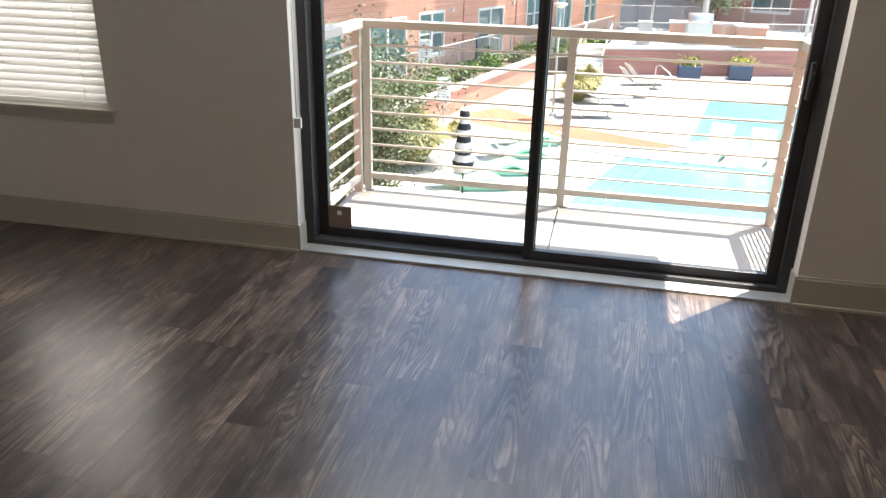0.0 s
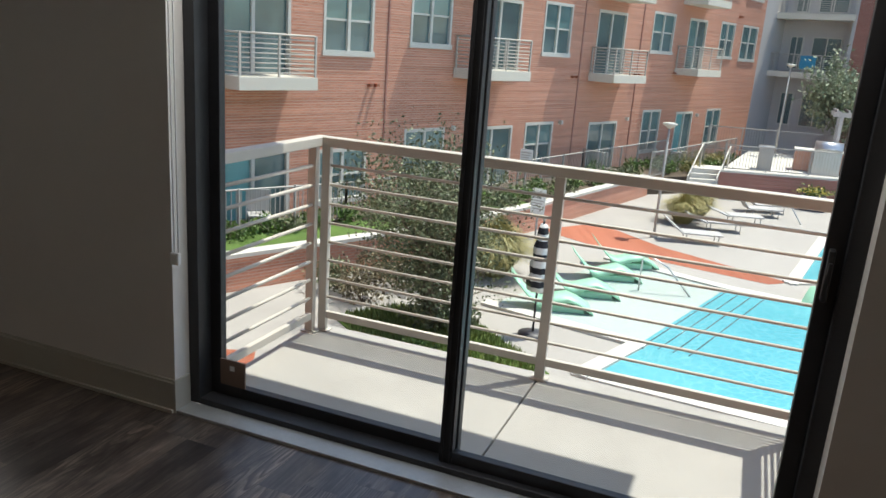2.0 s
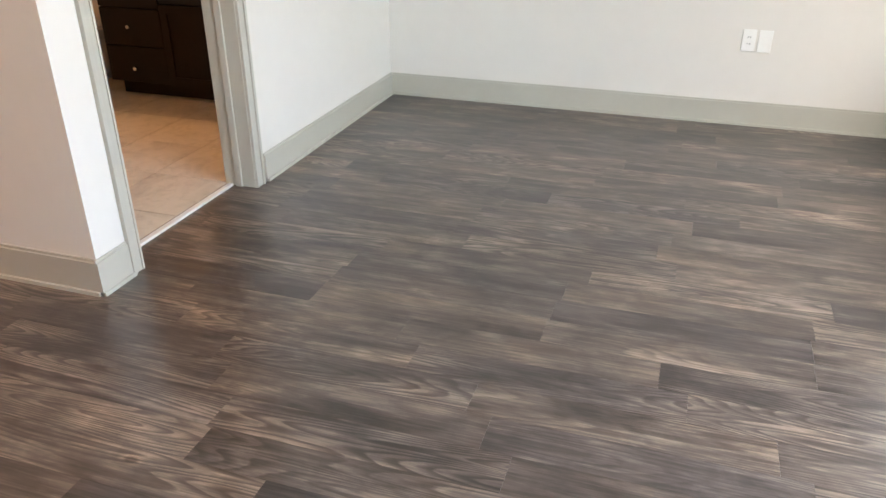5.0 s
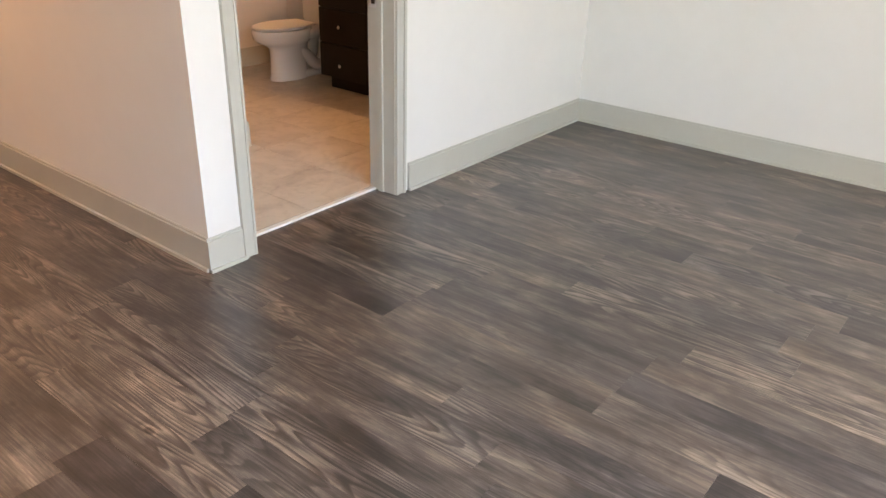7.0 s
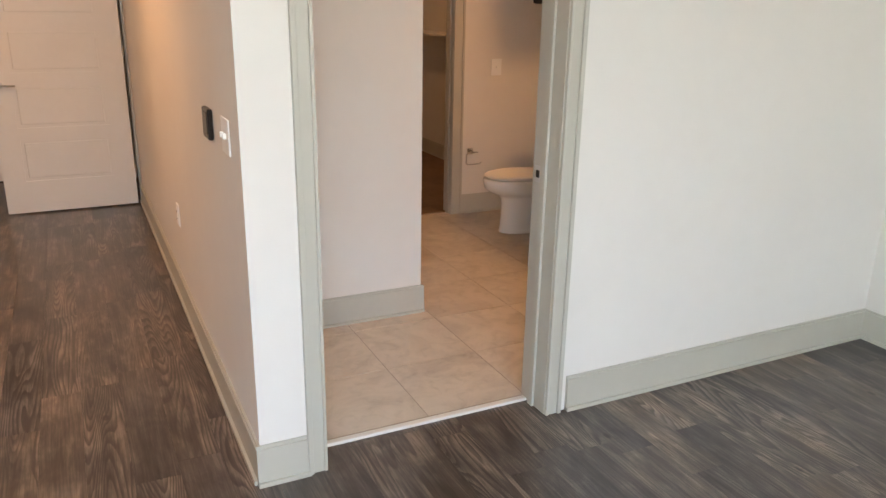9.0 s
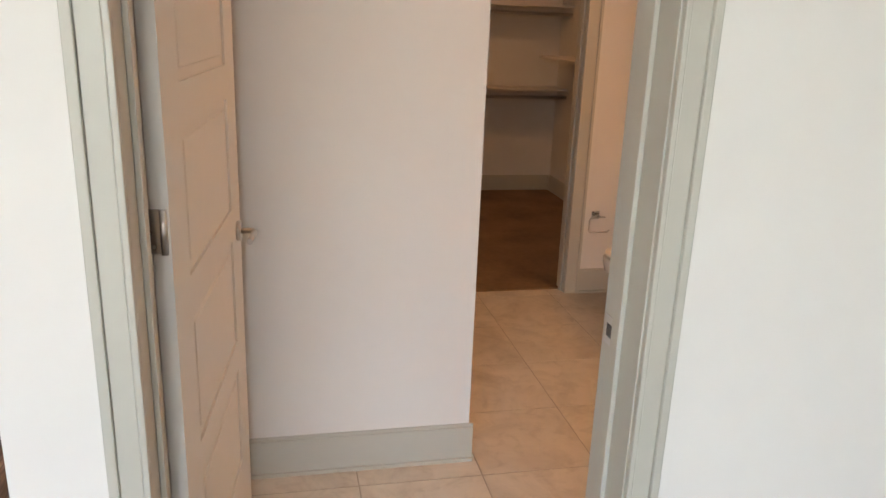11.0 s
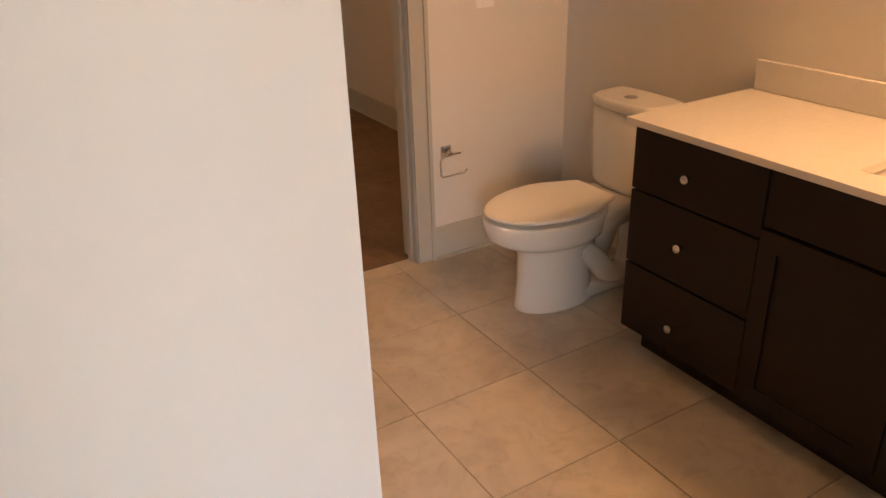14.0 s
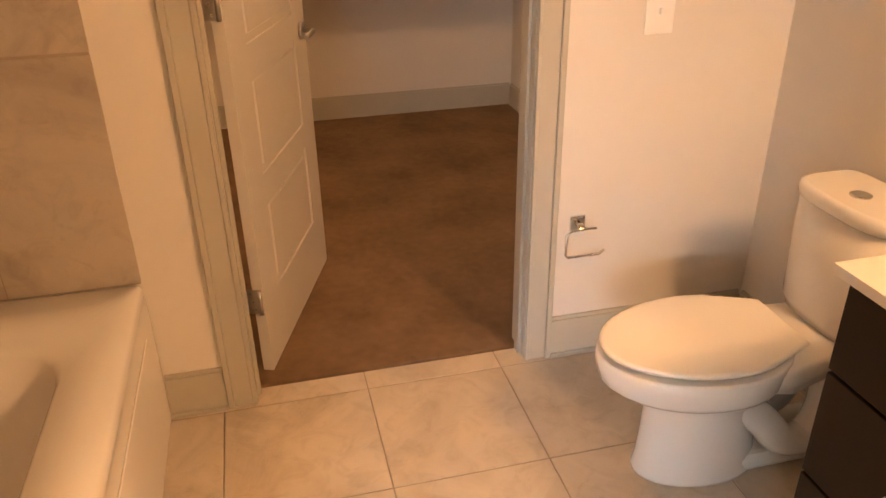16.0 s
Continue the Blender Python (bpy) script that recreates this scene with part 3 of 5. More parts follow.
# ---- plates on walls ----
def plate(name, label, category, m, kind, w=0.075, h=0.118):
    """A wall plate whose back lies on the plane y = 0 and whose face looks along -y."""
    ob = thing(name, label, category, m=m)
    part("cover", bx(-w / 2, w / 2, -0.006, 0, -h / 2, h / 2, 0.0025), WHITE, ob)
    if kind == "outlet":
        for z in (-0.02, 0.02):
            f = part("socket", bx(-0.017, 0.017, -0.0085, -0.006, z - 0.014, z + 0.014, 0.002), WHITE, ob)
            for x in (-0.007, 0.007):
                part("slot", bx(x - 0.0012, x + 0.0012, -0.0092, -0.0085, z - 0.005, z + 0.005), BLACKP, f)
    elif kind == "blank":
        part("insert", bx(-0.017, 0.017, -0.0085, -0.006, -0.033, 0.033, 0.002), WHITE, ob)
    else:
        n = 2 if w > 0.1 else 1
        for k in range(n):
            x = (k - (n - 1) / 2) * 0.046
            part("toggle", bx(x - 0.005, x + 0.005, -0.018, -0.006, -0.006, 0.012, 0.002), WHITE, ob)
    return ob


plate("wall_outlet", "white double electrical outlet on the living room wall", "outlet", pose(WW, -1.285, 0.538, 0, 0, 90), "outlet", 0.08, 0.135)
plate("data_outlet", "white blank data plate beside the outlet", "wall plate", pose(WW, -1.19, 0.536, 0, 0, 90), "blank", 0.08, 0.135)
plate("wall_outlet", "white electrical outlet low on the corridor wall", "outlet", pose(CW, -5.47, 0.52, 0, 0, 90), "outlet")
plate("light_switch", "white double toggle light switch", "light switch", pose(CW, -3.895, 1.186, 0, 0, 90), "switch", 0.118, 0.118)
plate("light_switch", "white toggle switch plate beside the closet door", "light switch", pose(-1.985, -6.623, 1.14, 0, 0, 180), "switch", 0.09, 0.125)
plate("light_switch", "white double light switch at the hall end", "light switch", pose(2.03, -9.10, 1.24, 0, 0, 180), "switch", 0.118, 0.118)
plate("wall_outlet", "white outlet at the hall end", "outlet", pose(2.01, -9.10, 0.60, 0, 0, 180), "outlet")
th = thing("thermostat", "black rectangular wall thermostat", "thermostat", m=pose(CW, -4.195, 1.186, 0, 0, 90))
part("body", bx(-0.058, 0.058, -0.020, 0, -0.055, 0.055, 0.006), BLACKP, th)
part("screen", bx(-0.042, 0.042, -0.0212, -0.020, -0.035, 0.04), BLACKP, th)


# ---- panel doors ----
def panel_door(name, label, m, w, h, lever_side, lever_z=0.98):
    """A leaf from x = 0 at the hinges to x = w, 35 mm thick along y, with five raised panels on both faces."""
    d = thing(name, label, "door", m=m, kind="structure")
    zs = [(0.255 + i * 0.405, min(0.57 + i * 0.405, h - 0.10)) for i in range(5)]
    x0, x1 = 0.15, w - 0.15
    bm = box(bmesh.new(), x0, x1, 0.007, 0.028, 0.20, h - 0.05)
    box(bm, 0, x0, 0, 0.035, 0.012, h)
    box(bm, x1, w, 0, 0.035, 0.012, h)
    for z0, z1 in zip([0.012] + [z[1] for z in zs], [z[0] for z in zs] + [h]):
        box(bm, x0, x1, 0, 0.035, z0, z1)
    leaf = part("door_leaf", bm, DOORP, d)
    for z0, z1 in zs:
        part("panel", bx(x0 + 0.024, x1 - 0.024, 0.0025, 0.0325, z0 + 0.024, z1 - 0.024, 0.005, 1), DOORP, leaf)
    for face, s in ((0.0, -1), (0.035, 1)):
        hx = w - 0.065
        hd = part("door_handle", cyl(bmesh.new(), (hx, face, lever_z), (hx, face + s * 0.012, lever_z), 0.030, n=20), NICKEL, d)
        bm = tube(bmesh.new(), [(hx, face + s * 0.010, lever_z), (hx, face + s * 0.045, lever_z), (hx - 0.012, face + s * 0.052, lever_z), (hx - 0.11, face + s * 0.050, lever_z - 0.003)], 0.009)
        part("lever", bm, NICKEL, hd)
    for z in (0.28, 1.205, h - 0.2):
        hg = part("hinge", cyl(bmesh.new(), (-0.007, 0.010, z - 0.044), (-0.007, 0.010, z + 0.044), 0.007), NICKEL, d)
        part("hinge_leaf", bx(-0.0022, -0.0003, 0.012, 0.054, z - 0.044, z + 0.044, 0.0005, 1), NICKEL, hg)
        for dz in (-0.03, 0.0, 0.03):
            part("screw", cyl(bmesh.new(), (-0.0034, 0.036 + dz * 0.2, z + dz), (-0.0022, 0.036 + dz * 0.2, z + dz), 0.004, n=8), CHROME, hg)
    return d


panel_door("door_2", "open grey-white five panel bathroom door", pose(0.294, -3.884, 0, 0, 0, -95.3), 0.875, 2.39, 1, 0.98)
panel_door("door_3", "open five panel closet door", pose(-0.775, -6.765, 0, 0, 0, -109), 0.80, 2.36, 1, 0.99)
panel_door("door_4", "grey-white five panel door standing open into the hall", pose(0.605, -7.90, 0, 0, 0, 0), 0.93, 2.36, 1, 0.98)
panel_door("door_5", "closed entry door behind the open hall door", pose(0.83, -9.16, 0, 0, 0, 0), 0.84, 2.36, 1, 0.98)
solid("door_backing", bx(0.30, 0.42, -8.90, -7.98, 0, 2.4), PAINT, "pale closed space behind the hall doorway", "wall", "structure")

# ---- bathroom ----
van = thing("vanity_cabinet", "dark espresso bathroom vanity with chrome knobs", "vanity")
VY = (-5.607, -5.105, -4.665, -4.25, -3.865)
part("body", bx(-2.428, -1.890, VY[0], VY[4], 0.105, 0.660, 0.002), ESPRESSO, van)
part("end_panel", bx(-2.428, -1.890, VY[0], VY[0] + 0.02, 0.6602, 0.848, 0.001), ESPRESSO, van)
part("front_rail", bx(-1.912, -1.890, VY[0] + 0.0202, VY[4], 0.6602, 0.848, 0.001), ESPRESSO, van)
part("toe_kick", bx(-2.428, -1.955, VY[0] + 0.03, VY[4], 0.0, 0.105), ESPRESSO, van)


def front(y0, y1, z0, z1, knob=None, shaker=False, name="drawer"):
    f = part(name, bx(-1.890, -1.870, y0 + 0.004, y1 - 0.004, z0, z1, 0.002), ESPRESSO, van)
    if shaker:
        bm = bmesh.new()
        for b in ((y0 + 0.004, y0 + 0.062, z0, z1), (y1 - 0.062, y1 - 0.004, z0, z1), (y0 + 0.062, y1 - 0.062, z0, z0 + 0.058), (y0 + 0.062, y1 - 0.062, z1 - 0.058, z1)):
            box(bm, -1.8698, -1.862, *b)
        part("door_rail", bm, ESPRESSO, f)
    if knob:
        k = part("knob", cyl(bmesh.new(), (-1.868, knob[0], knob[1]), (-1.852, knob[0], knob[1]), 0.006), CHROME, f, "chrome knob")
        turn = [(math.cos(q * math.pi / 8), math.sin(q * math.pi / 8)) for q in range(16)]
        cap = loft(bmesh.new(), [[Vector((x, knob[0] + r * c, knob[1] + r * sn)) for c, sn in turn] for x, r in ((-1.855, 0.007), (-1.852, 0.0145), (-1.846, 0.0155), (-1.841, 0.012), (-1.839, 0.006))])
        part("knob_cap", cap, CHROME, k)
    return f


for ya, yb in ((VY[0], VY[1]), (VY[3], VY[4])):
    yc = (ya + yb) / 2 - 0.015
    front(ya, yb, 0.632, 0.836, (yc, 0.728))
    front(ya, yb, 0.370, 0.624, (yc, 0.501))
    front(ya, yb, 0.112, 0.362, (yc, 0.212))
front(VY[1], VY[2], 0.672, 0.836, None, False, "false_drawer")
front(VY[2], VY[3], 0.672, 0.836, None, False, "false_drawer")
front(VY[1], VY[2], 0.112, 0.664, (VY[2] - 0.03, 0.60), True, "cabinet_door")
front(VY[2], VY[3], 0.112, 0.664, (VY[2] + 0.03, 0.60), True, "cabinet_door")
ct = thing("countertop", "warm white quartz vanity top with undermount sink", "countertop")
SY, SX = (-4.915, -4.455), (-2.26, -1.945)
bm = bmesh.new()
loops = []
for x0, x1, y0, y1 in ((-2.428, -1.832, -5.612, -3.855), (SX[0], SX[1], SY[0], SY[1])):
    loops.append([[bm.verts.new((x, y, z)) for x, y in ((x0, y0), (x1, y0), (x1, y1), (x0, y1))] for z in (0.849, 0.870)])
(outer_lo, outer_hi), (inner_lo, inner_hi) = loops
for i in range(4):
    j = (i + 1) % 4
    bm.faces.new((outer_hi[i], outer_hi[j], inner_hi[j], inner_hi[i]))
    bm.faces.new((outer_lo[j], outer_lo[i], inner_lo[i], inner_lo[j]))
    bm.faces.new((outer_lo[i], outer_lo[j], outer_hi[j], outer_hi[i]))
    bm.faces.new((inner_lo[j], inner_lo[i], inner_hi[i], inner_hi[j]))
part("slab", bm, QUARTZ, ct)
part("backsplash", bx(-2.428, -2.408, -5.600, -3.855, 0.871, 0.972, 0.002), QUARTZ, ct)
bm = bmesh.new()


def rrect(cx, cy, hx, hy, r, z, n=6):
    return [Vector((cx + sx * (hx - r) + r * math.cos(a), cy + sy * (hy - r) + r * math.sin(a), z))
            for sx, sy, a0 in ((1, 1, 0), (-1, 1, 90), (-1, -1, 180), (1, -1, 270)) for a in [radians(a0 + 90 * k / n) for k in range(n + 1)]]


loft(bm, [rrect(-2.1025, -4.685, 0.172, 0.245, 0.03, 0.849), rrect(-2.1025, -4.685, 0.155, 0.225, 0.05, 0.83), rrect(-2.1025, -4.685, 0.14, 0.21, 0.06, 0.74), rrect(-2.1025, -4.685, 0.06, 0.09, 0.05, 0.715)], False)
bm.faces.new(bm.verts[-28:])
for f in bm.faces:
    f.normal_flip()
part("basin", bm, CERAMIC, ct)
fa = thing("faucet", "chrome single lever sink faucet", "faucet")
part("spout", tube(bmesh.new(), [(-2.33, -4.685, 0.871), (-2.33, -4.685, 0.98), (-2.315, -4.685, 1.01), (-2.27, -4.685, 1.02), (-2.19, -4.685, 0.985)], 0.014, 10), CHROME, fa)
part("lever", tube(bmesh.new(), [(-2.33, -4.685, 1.0), (-2.345, -4.685, 1.03), (-2.34, -4.685, 1.07)], 0.007), CHROME, fa)
part("base", cyl(bmesh.new(), (-2.33, -4.685, 0.8705), (-2.33, -4.685, 0.879), 0.026, n=18), CHROME, fa)
mi = thing("wall_mirror", "dark framed mirror above the vanity", "mirror")
my0, my1, mz0, mz1 = -4.99, -4.38, 1.06, 1.95
for b in ((my0, my1, mz0, mz0 + 0.06), (my0, my1, mz1 - 0.06, mz1), (my0, my0 + 0.06, mz0 + 0.06, mz1 - 0.06), (my1 - 0.06, my1, mz0 + 0.06, mz1 - 0.06)):
    part("mirror_frame", bx(-2.429, -2.405, b[0], b[1], b[2], b[3], 0.003), ESPRESSO, mi)
part("mirror_glass", bx(-2.429, -2.418, my0 + 0.06, my1 - 0.06, mz0 + 0.06, mz1 - 0.06), MIRROR, mi)
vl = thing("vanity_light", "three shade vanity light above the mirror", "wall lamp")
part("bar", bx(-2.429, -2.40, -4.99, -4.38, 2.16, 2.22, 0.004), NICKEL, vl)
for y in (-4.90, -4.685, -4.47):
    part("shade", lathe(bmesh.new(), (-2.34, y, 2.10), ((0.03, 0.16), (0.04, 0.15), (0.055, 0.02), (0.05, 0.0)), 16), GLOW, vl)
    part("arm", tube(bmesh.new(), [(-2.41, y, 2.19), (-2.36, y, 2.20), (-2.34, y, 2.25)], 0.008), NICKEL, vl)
wc = thing("wall_cabinet", "dark espresso cabinet above the toilet", "cabinet")
part("body", bx(-2.428, -2.125, -6.33, -5.72, 1.61, 2.33, 0.003), ESPRESSO, wc)
for y0, y1 in ((-6.325, -6.028), (-6.022, -5.725)):
    leaf = part("cabinet_door", bx(-2.124, -2.105, y0, y1, 1.615, 2.325, 0.003), ESPRESSO, wc)
    yk = y1 - 0.035 if y1 < -6.0 else y0 + 0.035
    part("knob", lathe(bmesh.new(), (0, 0, 0), ((0.005, 0.0), (0.005, 0.014), (0.014, 0.018), (0.014, 0.024), (0.006, 0.028)), 14), CHROME, leaf, "chrome knob", pose(-2.105, yk, 1.665, 0, 90, 0))

# Unseen fixture invented to go with the closet's fill lamp.
cl = thing("ceiling_light", "round frosted light added unseen on the closet ceiling", "ceiling lamp")
part("diffuser", lathe(bmesh.new(), (-1.2, -7.9, 2.68), ((0.03, 0.0), (0.10, 0.008), (0.13, 0.035), (0.13, 0.069)), 28), GLOW, cl)
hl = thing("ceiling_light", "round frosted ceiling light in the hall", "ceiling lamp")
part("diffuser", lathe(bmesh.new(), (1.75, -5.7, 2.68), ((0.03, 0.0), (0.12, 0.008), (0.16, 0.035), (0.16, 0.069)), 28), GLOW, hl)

# toilet: tank against the wall, bowl towards +x
TC = -6.035


def oval(cx, hx0, hx1, hy, z, n=32, sq=1.0):
    pts = []
    for k in range(n):
        a = 2 * math.pi * k / n
        c, s = math.cos(a), math.sin(a)
        r = abs(c) ** sq * (1 if c > 0 else -1)
        pts.append(Vector((cx + (hx1 if c > 0 else hx0) * r, TC + hy * (abs(s) ** sq) * (1 if s > 0 else -1), z)))
    return pts


toi = thing("toilet", "white two piece toilet with closed lid", "toilet")
bm = bmesh.new()
loft(bm, [oval(-1.93, 0.17, 0.198, 0.110, 0.0), oval(-1.93, 0.172, 0.200, 0.112, 0.014), oval(-1.93, 0.16, 0.192, 0.105, 0.045), oval(-1.93, 0.15, 0.186, 0.103, 0.13),
          oval(-1.925, 0.18, 0.178, 0.108, 0.22), oval(-1.92, 0.18, 0.182, 0.112, 0.262), oval(-1.91, 0.19, 0.212, 0.136, 0.288), oval(-1.905, 0.205, 0.262, 0.172, 0.312), oval(-1.90, 0.215, 0.290, 0.189, 0.338), oval(-1.90, 0.22, 0.301, 0.196, 0.380), oval(-1.90, 0.22, 0.303, 0.197, 0.404), oval(-1.90, 0.22, 0.297, 0.191, 0.412)])
part("bowl", bm, CERAMIC, toi)
bm = bmesh.new()
rings = []
for x, hy, z0, z1 in ((-2.425, 0.115, 0.335, 0.40), (-2.30, 0.12, 0.33, 0.40), (-2.16, 0.14, 0.315, 0.40), (-2.06, 0.165, 0.31, 0.399), (-1.98, 0.17, 0.33, 0.397)):
    rings.append([Vector((x, TC + hy * sx, z)) for sx, z in ((-1, z1 - 0.012), (-0.93, z1), (0.93, z1), (1, z1 - 0.012), (0.95, z0 + 0.01), (0.6, z0), (-0.6, z0), (-0.95, z0 + 0.01))])
loft(bm, rings)
part("tank_shelf", bm, CERAMIC, toi)
bm = bmesh.new()
for s in (-1, 1):
    tube(bm, bend([(-1.96, TC + s * 0.055, 0.25), (-2.05, TC + s * 0.078, 0.18), (-2.12, TC + s * 0.084, 0.105), (-2.20, TC + s * 0.082, 0.095), (-2.245, TC + s * 0.075, 0.17), (-2.255, TC + s * 0.065, 0.27), (-2.29, TC + s * 0.05, 0.345)]), 0.047, 14)
part("trapway", bm, CERAMIC, toi)
part("foot", bx(-2.34, -1.95, TC - 0.092, TC + 0.092, 0.0, 0.06, 0.022, 3), CERAMIC, toi)
for s in (-1, 1):
    part("bolt_cap", lathe(bmesh.new(), (-2.13, TC + s * 0.080, 0.056), ((0.016, 0.0), (0.015, 0.008), (0.008, 0.016)), 12), CERAMIC, toi)


def seat_ring(z, grow=0.0, back=-2.118):
    pts = []
    for k in range(33):
        a = radians(-122 + 244 * k / 32)
        pts.append(Vector((-1.895 + (0.290 if math.cos(a) > 0 else 0.22) * math.cos(a) + grow * math.cos(a), TC + (0.187 + grow) * math.sin(a), z)))
    for k in (1, 0.5, 0, -0.5, -1):
        pts.append(Vector((back - grow * 0.5, TC + k * (0.112 + grow), z)))
    return pts


part("seat", loft(bmesh.new(), [seat_ring(0.412, -0.034), seat_ring(0.414, -0.030), seat_ring(0.420, -0.028), seat_ring(0.424, -0.030)]), SEATP, toi)
bm = loft(bmesh.new(), [seat_ring(0.4245, -0.022), seat_ring(0.4260, -0.007), seat_ring(0.4285, -0.001), seat_ring(0.434, 0.0), seat_ring(0.438, -0.004), seat_ring(0.4395, -0.012)])
part("lid", bm, SEATP, toi)
bm = bmesh.new()


def tank_ring(z, hx, hy, cx=-2.300):
    pts = []
    z -= 0.013 * (z > 0.6)
    for k in range(36):
        a = 2 * math.pi * k / 36
        c, s = math.cos(a), math.sin(a)
        x = cx + hx * (abs(c) ** (0.62 if c > 0 else 0.2)) * (1 if c > 0 else -1)
        y = TC - 0.01 + hy * (abs(s) ** 0.6) * (1 if s > 0 else -1)
        pts.append(Vector((x, y, z)))
    return pts


loft(bm, [tank_ring(0.402, 0.088, 0.155), tank_ring(0.43, 0.096, 0.166), tank_ring(0.58, 0.100, 0.174), tank_ring(0.742, 0.102, 0.172)])
part("tank", bm, CERAMIC, toi)
tl = part("tank_lid", loft(bmesh.new(), [tank_ring(0.7425, 0.104, 0.174), tank_ring(0.747, 0.109, 0.180), tank_ring(0.770, 0.110, 0.181), tank_ring(0.780, 0.106, 0.176), tank_ring(0.784, 0.096, 0.163)]), CERAMIC, toi)
part("flush_button", lathe(bmesh.new(), (-2.277, TC - 0.01, 0.7705), ((0.027, 0.0), (0.027, 0.004), (0.022, 0.006)), 20), CHROME, tl, "chrome dual flush button")
sv = thing("supply_valve", "small chrome water supply valve behind the toilet", "valve")
part("valve", cyl(bmesh.new(), (-2.43, TC + 0.17, 0.20), (-2.37, TC + 0.17, 0.20), 0.012), CHROME, sv)
part("hose", tube(bmesh.new(), [(-2.385, TC + 0.17, 0.20), (-2.38, TC + 0.165, 0.30), (-2.36, TC + 0.14, 0.40)], 0.005), NICKEL, sv)

tp = thing("toilet_paper_holder", "empty chrome open arm toilet paper holder", "paper holder", m=pose(-1.775, -6.623, 0.50))
part("wall_plate", bx(-0.025, 0.025, 0.0, 0.008, -0.025, 0.025, 0.002), CHROME, tp)
part("post", cyl(bmesh.new(), (0, 0.006, 0), (0, 0.05, 0), 0.010), CHROME, tp)
part("arm", tube(bmesh.new(), [(-0.045, 0.052, -0.003), (0.0, 0.052, 0.0), (0.044, 0.052, -0.006), (0.054, 0.052, -0.02), (0.054, 0.052, -0.085), (0.046, 0.052, -0.096), (-0.062, 0.052, -0.096), (-0.078, 0.052, -0.082)], 0.0045), CHROME, tp)

tub = thing("bathtub", "white acrylic alcove bathtub", "bathtub")
TX0, TX1, TY0, TY1, TZ = -0.452, 0.312, -6.618, -5.022, 0.480
part("apron", bx(TX0, TX0 + 0.02, TY0, TY1, 0.0, TZ - 0.04), ACRYLIC, tub)
cx, cy, hx, hy = (TX0 + TX1) / 2, (TY0 + TY1) / 2, (TX1 - TX0) / 2, (TY1 - TY0) / 2
bm = bmesh.new()
loft(bm, [rrect(cx, cy, hx, hy, 0.012, TZ - 0.045), rrect(cx, cy, hx, hy, 0.012, TZ - 0.012), rrect(cx, cy, hx - 0.008, hy - 0.008, 0.012, TZ), rrect(cx + 0.04, cy + 0.09, 0.285, 0.64, 0.17, TZ - 0.001), rrect(cx + 0.04, cy + 0.09, 0.27, 0.622, 0.17, TZ - 0.016),
          rrect(cx + 0.04, cy + 0.09, 0.245, 0.56, 0.16, 0.25), rrect(cx + 0.04, cy + 0.09, 0.21, 0.50, 0.15, 0.11), rrect(cx + 0.04, cy + 0.09, 0.16, 0.43, 0.12, 0.085)], False)
bm.faces.new(bm.verts[-28:])
part("basin", bm, ACRYLIC, tub)
part("apron_panel", bx(TX0 - 0.006, TX0 - 0.0005, TY0 + 0.12, TY1 - 0.12, 0.06, TZ - 0.11, 0.003), ACRYLIC, tub)

surround = thing("tub_surround", "large beige stone wall tiles round the bathtub", "wall tiles", kind="structure")
for r in range(4):
    z0, z1 = TZ + 0.004 + r * 0.65, min(H, TZ + r * 0.65 + 0.646)
    for k in range(3):
        x0 = -0.452 if k == 0 else -0.103 + (k - 1) * 0.35
        x1 = min(0.30, -0.107 + k * 0.35)
        if x1 > x0:
            part("tile", bx(x0, x1, -6.6225, -6.614, z0, z1, 0.001, 1), WTILE, surround)
    for k in range(3):
        y0 = -6.61 + k * 0.53
        part("tile", bx(0.306, 0.3145, y0, y0 + 0.526, z0, z1, 0.001, 1), WTILE, surround)
part("grout", bx(-0.45, 0.31, -6.6228, -6.6165, TZ, H), GROUT, surround)

# ---- closet fittings ----
for z in (1.00, 1.74):
    sh = thing("closet_shelf", "brown painted closet shelf with hanging rod", "shelf", "closet shelves")
    part("board", bx(-2.528, 0.278, -9.513, -9.20, z, z + 0.019, 0.002), DOORP, sh)
    part("cleat", bx(-2.528, 0.278, -9.513, -9.495, z - 0.07, z - 0.0005), DOORP, sh)
    part("rod", cyl(bmesh.new(), (-2.528, -9.24, z - 0.06), (0.278, -9.24, z - 0.06), 0.016, n=14), NICKEL, sh)
    for x in (-1.62, -0.6):
        part("bracket", bx(x - 0.012, x + 0.012, -9.494, -9.23, z - 0.10, z - 0.0005), NICKEL, sh)
for z in (1.30, 1.95):
    sh = thing("closet_shelf", "brown painted closet side shelf", "shelf", "closet shelves")
    part("board", bx(-2.528, -2.22, -9.19, -7.2, z, z + 0.019, 0.002), DOORP, sh)
    part("cleat", bx(-2.528, -2.51, -9.19, -7.2, z - 0.07, z - 0.0005), DOORP, sh)
